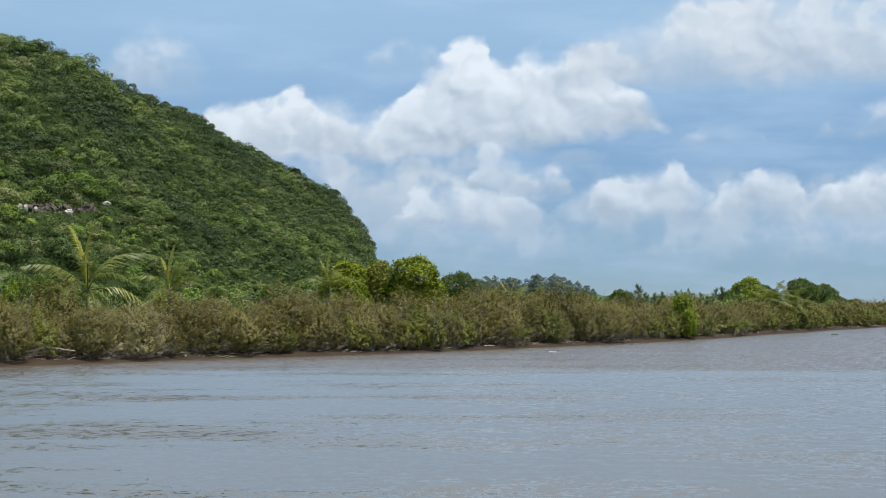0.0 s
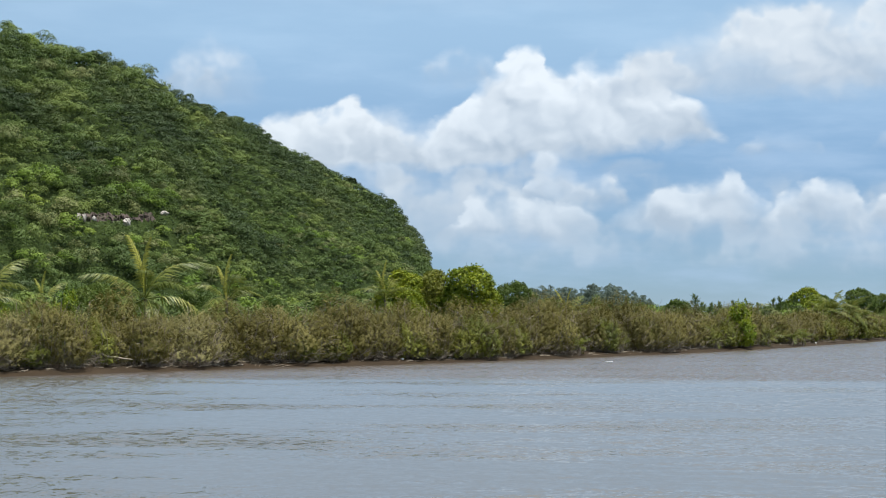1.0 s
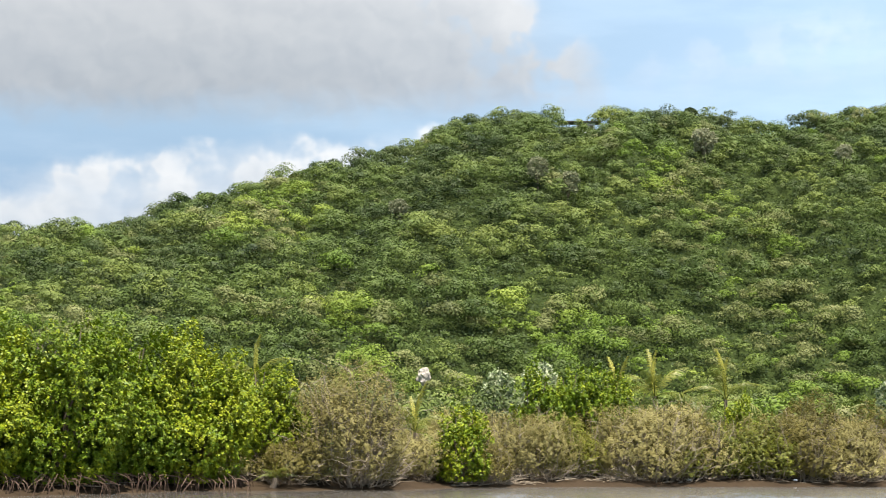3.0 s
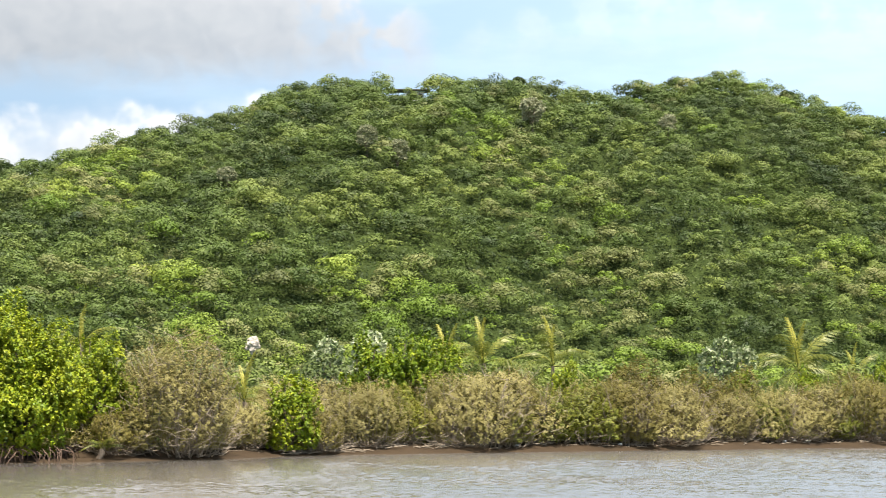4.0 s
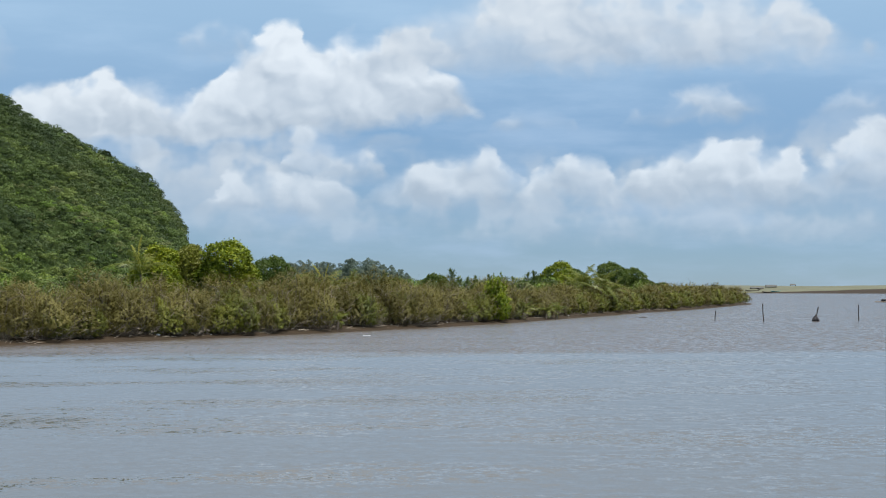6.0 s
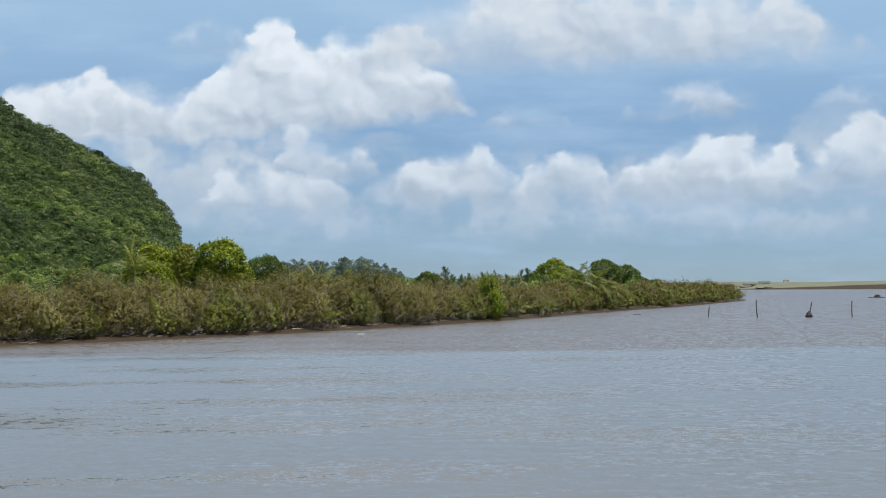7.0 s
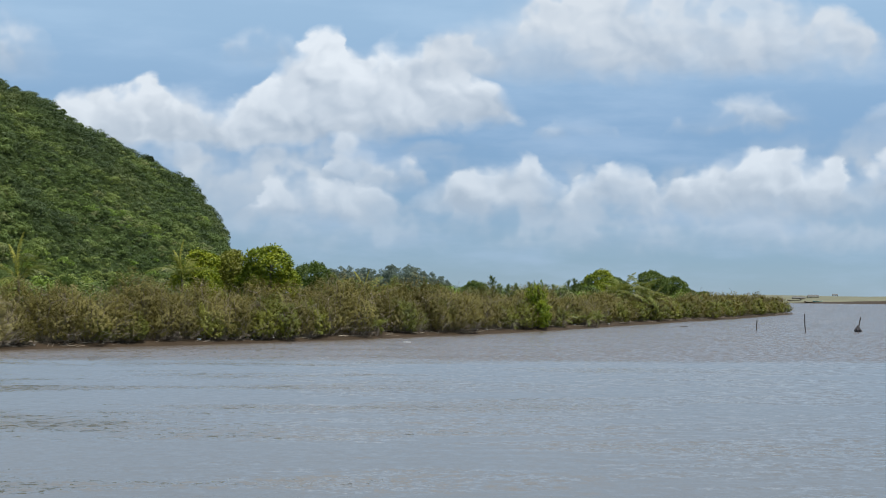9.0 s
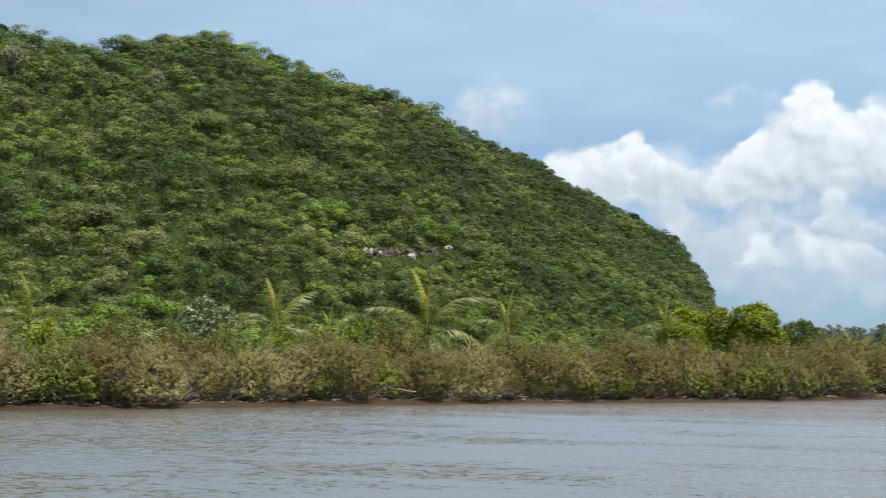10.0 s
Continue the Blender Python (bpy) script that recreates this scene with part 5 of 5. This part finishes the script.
def make_boat(p, length, turn, mat, name="wooden_boat"):
    """A narrow open boat with thwarts and outrigger poles."""
    root = new(name)
    root.location, root.rotation_euler = p, (0, 0, radians(turn))
    k, r = 13, 7
    s = np.linspace(-1, 1, k)
    rows = []
    for t in s:
        w, rise = 0.55 * (1 - abs(t) ** 2.4) + 0.02, 0.35 * abs(t) ** 3
        a = np.linspace(-np.pi / 2, np.pi / 2, r)
        outer = np.stack([np.full(r, t * length / 2), np.sin(a) * w, 0.45 - np.cos(a) * 0.55 + rise], 1)
        inner = outer * [1, 0.86, 1] + [0, 0, 0.06]
        rows.append(np.concatenate([outer, inner[::-1]]))
    v = np.array(rows)
    n = 2 * r
    i, j = np.meshgrid(np.arange(k - 1), np.arange(n), indexing="ij")
    i, j = i.ravel(), j.ravel()
    q = np.stack([i * n + j, (i + 1) * n + j, (i + 1) * n + (j + 1) % n, i * n + (j + 1) % n], 1)
    hull = part("hull", mesh_of("hull", v.reshape(-1, 3), q, [mat]), root)
    for edge_row in (0, r - 1):
        rail = tube(np.array([row[edge_row] for row in rows]), [0.035] * k, 5)
        part("gunwale", mesh_of("gunwale", *rail, [DRIFTWOOD], None, True), hull)
    for t in (-0.45, 0.1, 0.5):
        bm = bmesh.new()
        box(bm, t * length / 2, 0, 0.42, 0.25, 0.95 * (1 - abs(t) ** 2.4), 0.05)
        part("thwart", bm_mesh("thwart", bm, DRIFTWOOD), root)
    return root


TURQUOISE = surface("turquoise_paint", (0.05, 0.20, 0.20), (0.14, 0.38, 0.36), 0.5, 1.0, 6, 0.2, 0.01)
p = spot(17.1, 905)
tagged(make_boat((p.x, p.y, ground_z(p)), 9.0, 40, TURQUOISE), "turquoise wooden fishing boat drawn up on the sand bar", "boat", "boats on the sand bar")
for az, d, turn in [(16.35, 915, 10), (16.6, 925, 55), (16.85, 900, 30)]:
    p = spot(az, d)
    tagged(make_boat((p.x, p.y, ground_z(p)), 8.0, turn, DARK_WOOD), "dark wooden fishing boat drawn up on the sand bar", "boat", "boats on the sand bar")


def make_shelter(p, turn, long, deep, high, label):
    root = tagged(new("beach_shelter"), label, "shelter", "shelters on the sand bar")
    root.location, root.rotation_euler = p, (0, 0, radians(turn))
    for sx in (-1, 1):
        for sy in (-1, 1):
            bm = bmesh.new()
            box(bm, sx * long * 0.45, sy * deep * 0.42, high / 2 - 0.2, 0.14, 0.14, high + 0.4)
            part("post", bm_mesh("post", bm, DARK_WOOD), root)
    for sy in (-1, 1):
        bm = bmesh.new()
        bmesh.ops.create_cube(bm, size=1.0, matrix=Matrix.Translation((0, sy * deep * 0.27, high + 0.3)) @ Euler((-sy * 0.45, 0, 0)).to_matrix().to_4x4()
                              @ Matrix.Diagonal((long, deep * 0.66, 0.14, 1)))
        part("roof_slope", bm_mesh("roof_slope", bm, THATCH), root, "grey thatched roof slope")


for az, d, long, deep, high in [(16.5, 930, 7.0, 3.2, 0.55), (16.95, 935, 6.0, 3.2, 0.5), (17.65, 975, 3.0, 2.6, 0.6)]:
    p = spot(az, d)
    make_shelter((p.x, p.y, ground_z(p)), -az + 4, long, deep, high, "low dark thatched shelter far off on the sand bar")

# raft at anchor
raft = tagged(new("bamboo_raft"), "grey bamboo raft with a small heap afloat on the river", "raft")
p = spot(20.5, 425)
raft.location, raft.rotation_euler = (p.x, p.y, 0.0), (0, 0, radians(-15))
for i in range(9):
    v, q = tube(bend((-1.9, (i - 4) * 0.2, 0.1), (1.9, (i - 4) * 0.2, 0.1), (0, 0, 0), rng, 5, 0.004), [0.1] * 5, 6)
    part("bamboo_pole", mesh_of("bamboo_pole", v, q, [BARK], None, True), raft)
v = make_rock(9.0, 0.7, 0.5, 0.35, NET, "heap")
v.parent, v.location = raft, (0.2, 0, 0.45)


def make_log(p, turn, length, r, mat=DRIFTWOOD, tilt=0.0, name="driftwood_log", seed=1):
    """A stripped log with stubs of limbs."""
    g = np.random.default_rng(seed)
    line = bend((-length / 2, 0, 0), (length / 2, 0, 0), (0, length * g.uniform(-0.07, 0.07), length * g.uniform(0, 0.04)), g, 7, 0.01)
    pieces = [tube(line, r * np.linspace(1.0, 0.55, 7), 7)]
    for i in range(3):
        b = line[g.integers(1, 6)]
        pieces.append(tube(bend(b, b + units(g, 1)[0] * [0.5, 0.5, 0.3] * length * 0.22, (0, 0, 0), g, 3, 0.04), [r * 0.5, r * 0.35, r * 0.12], 5))
    v, q = join(pieces)
    ob = new(name, mesh_of(name, v, q, [mat], None, True))
    ob.matrix_basis = Matrix.Translation(p) @ Euler((0, radians(tilt), radians(turn))).to_matrix().to_4x4()
    return ob


logs = [make_log((0, 0, 0), 0, length, r, seed=50 + i) for i, (length, r) in enumerate([(2.6, 0.09), (1.6, 0.06), (3.4, 0.12), (1.1, 0.05)])]
for g in logs:
    tagged(g, "bleached driftwood log lying on the muddy water's edge", "log", "driftwood on the bank")
for i in range(215):
    s = lens[-1] * rng.random() ** 2.0
    inland = rng.uniform(0.2, 2.6)
    p, ahead = along_shore(s, inland), along_shore(min(s + 2, lens[-1]), inland)
    p.z = ground_z(p) + 0.06
    turn = math.degrees(math.atan2(ahead.y - p.y, ahead.x - p.x)) + rng.normal() * 22
    m = Matrix.Translation(p) @ Euler((0, radians(rng.normal() * 3), radians(turn))).to_matrix().to_4x4() @ Matrix.Scale(0.14 + 0.6 * rng.random() ** 2, 4)
    place_first(logs[rng.integers(0, 4)], used, m)
# the heap of drift
for i in range(44):
    az = rng.uniform(-48, -33.5)
    p = spot(az, float(np.interp(az, [-47, -42.7, -39, -36.2, -33.3], [75, 79, 81.5, 83.5, 86.5])) + rng.uniform(0.4, 2.0))
    p.z = max(ground_z(p), 0.03) + 0.05
    m = Matrix.Translation(p) @ Euler((0, radians(rng.normal() * 5), radians(rng.uniform(-25, 25) - az))).to_matrix().to_4x4() @ Matrix.Scale(rng.uniform(0.2, 0.6), 4)
    place_first(logs[rng.integers(0, 4)], used, m)
for i in range(34):
    p = spot(-12.6 + rng.normal() * 0.4, 112.4 + rng.uniform(-0.2, 0.9))
    p.z = max(ground_z(p), 0.05) + rng.uniform(0.05, 0.7)
    m = Matrix.Translation(p) @ Euler((0, radians(rng.normal() * 16), radians(rng.uniform(0, 180)))).to_matrix().to_4x4() @ Matrix.Scale(rng.uniform(0.5, 0.9), 4)
    place_first(logs[rng.integers(0, 4)], used, m)


# twigs, husks and dead stalks thrown up along the water
lines = []
for i in range(1500):
    s = lens[-1] * rng.random() ** 1.8
    p = along_shore(s, 0.15 + 2.3 * rng.random() ** 1.4)
    half = rng.uniform(0.08, 0.5) * np.array([math.cos(a := rng.uniform(0.3, 1.7)), math.sin(a), rng.normal() * 0.12])
    mid = np.array([p.x, p.y, ground_z(p) + 0.05])
    r = rng.uniform(0.012, 0.04)
    lines.append(tube(np.stack([mid - half, mid + [0, 0, 0.03], mid + half]), [r, r * 0.9, r * 0.5], 4))
v, q = join(lines)
tagged(new("drift_twigs", mesh_of("drift_twigs", v, q, [DRIFTWOOD])), "pale twigs and dead stalks littering the muddy water's edge", "drift litter", kind="stuff")


def make_litter(seed, kind):
    """A crumpled bag or a bottle washed up on the mud."""
    bm = bmesh.new()
    if kind == "bottle":
        bmesh.ops.create_cone(bm, cap_ends=True, segments=10, radius1=0.05, radius2=0.05, depth=0.22, matrix=Euler((0, radians(90), 0)).to_matrix().to_4x4())
        bmesh.ops.create_cone(bm, cap_ends=True, segments=10, radius1=0.05, radius2=0.018, depth=0.08, matrix=Matrix.Translation((0.15, 0, 0)) @ Euler((0, radians(90), 0)).to_matrix().to_4x4())
    else:
        bmesh.ops.create_icosphere(bm, subdivisions=2, radius=0.2)
        for v in bm.verts:
            v.co = v.co * (1 + 0.6 * noise.noise(v.co * 9 + Vector((seed, 0, 0))))
            v.co.z *= 0.5
    return bm_mesh("plastic_" + kind, bm, WHITE_PLASTIC)


for i in range(20):
    kind = "bag" if i % 3 else "bottle"
    if i < 2:
        me = make_litter(i, kind)
        base = tagged(new("plastic_" + kind, me), "white plastic %s washed up on the mud" % kind, "litter", "litter on the bank")
        if i == 0:
            bottle = base
        else:
            bag = base
        ob = base
    else:
        ob = copy_thing(bag if i % 3 else bottle, Matrix())
    s = lens[-1] * rng.random() ** 1.4
    p = along_shore(s, rng.uniform(0.4, 1.6))
    ob.matrix_basis = Matrix.Translation((p.x, p.y, ground_z(p) + 0.05)) @ Euler((0, 0, rng.uniform(0, 6))).to_matrix().to_4x4() @ Matrix.Scale(rng.uniform(0.35, 0.8), 4)
bm = bmesh.new()
box(bm, 0, 0, 0, 0.6, 0.25, 0.05)
bmesh.ops.bevel(bm, geom=bm.edges[:], offset=0.015, segments=2)
foam = tagged(new("foam_board", bm_mesh("foam_board", bm, WHITE_PLASTIC)), "white foam board floating on the river", "litter")
p = spot(3.65, 138)
foam.location, foam.rotation_euler = (p.x, p.y, 0.02), (0, 0, 0.2)
p = spot(12.8, 217)
tagged(make_log((p.x, p.y, 0.02), 10, 1.0, 0.07, DARK_WOOD, seed=77), "dark waterlogged branch afloat on the river", "log")
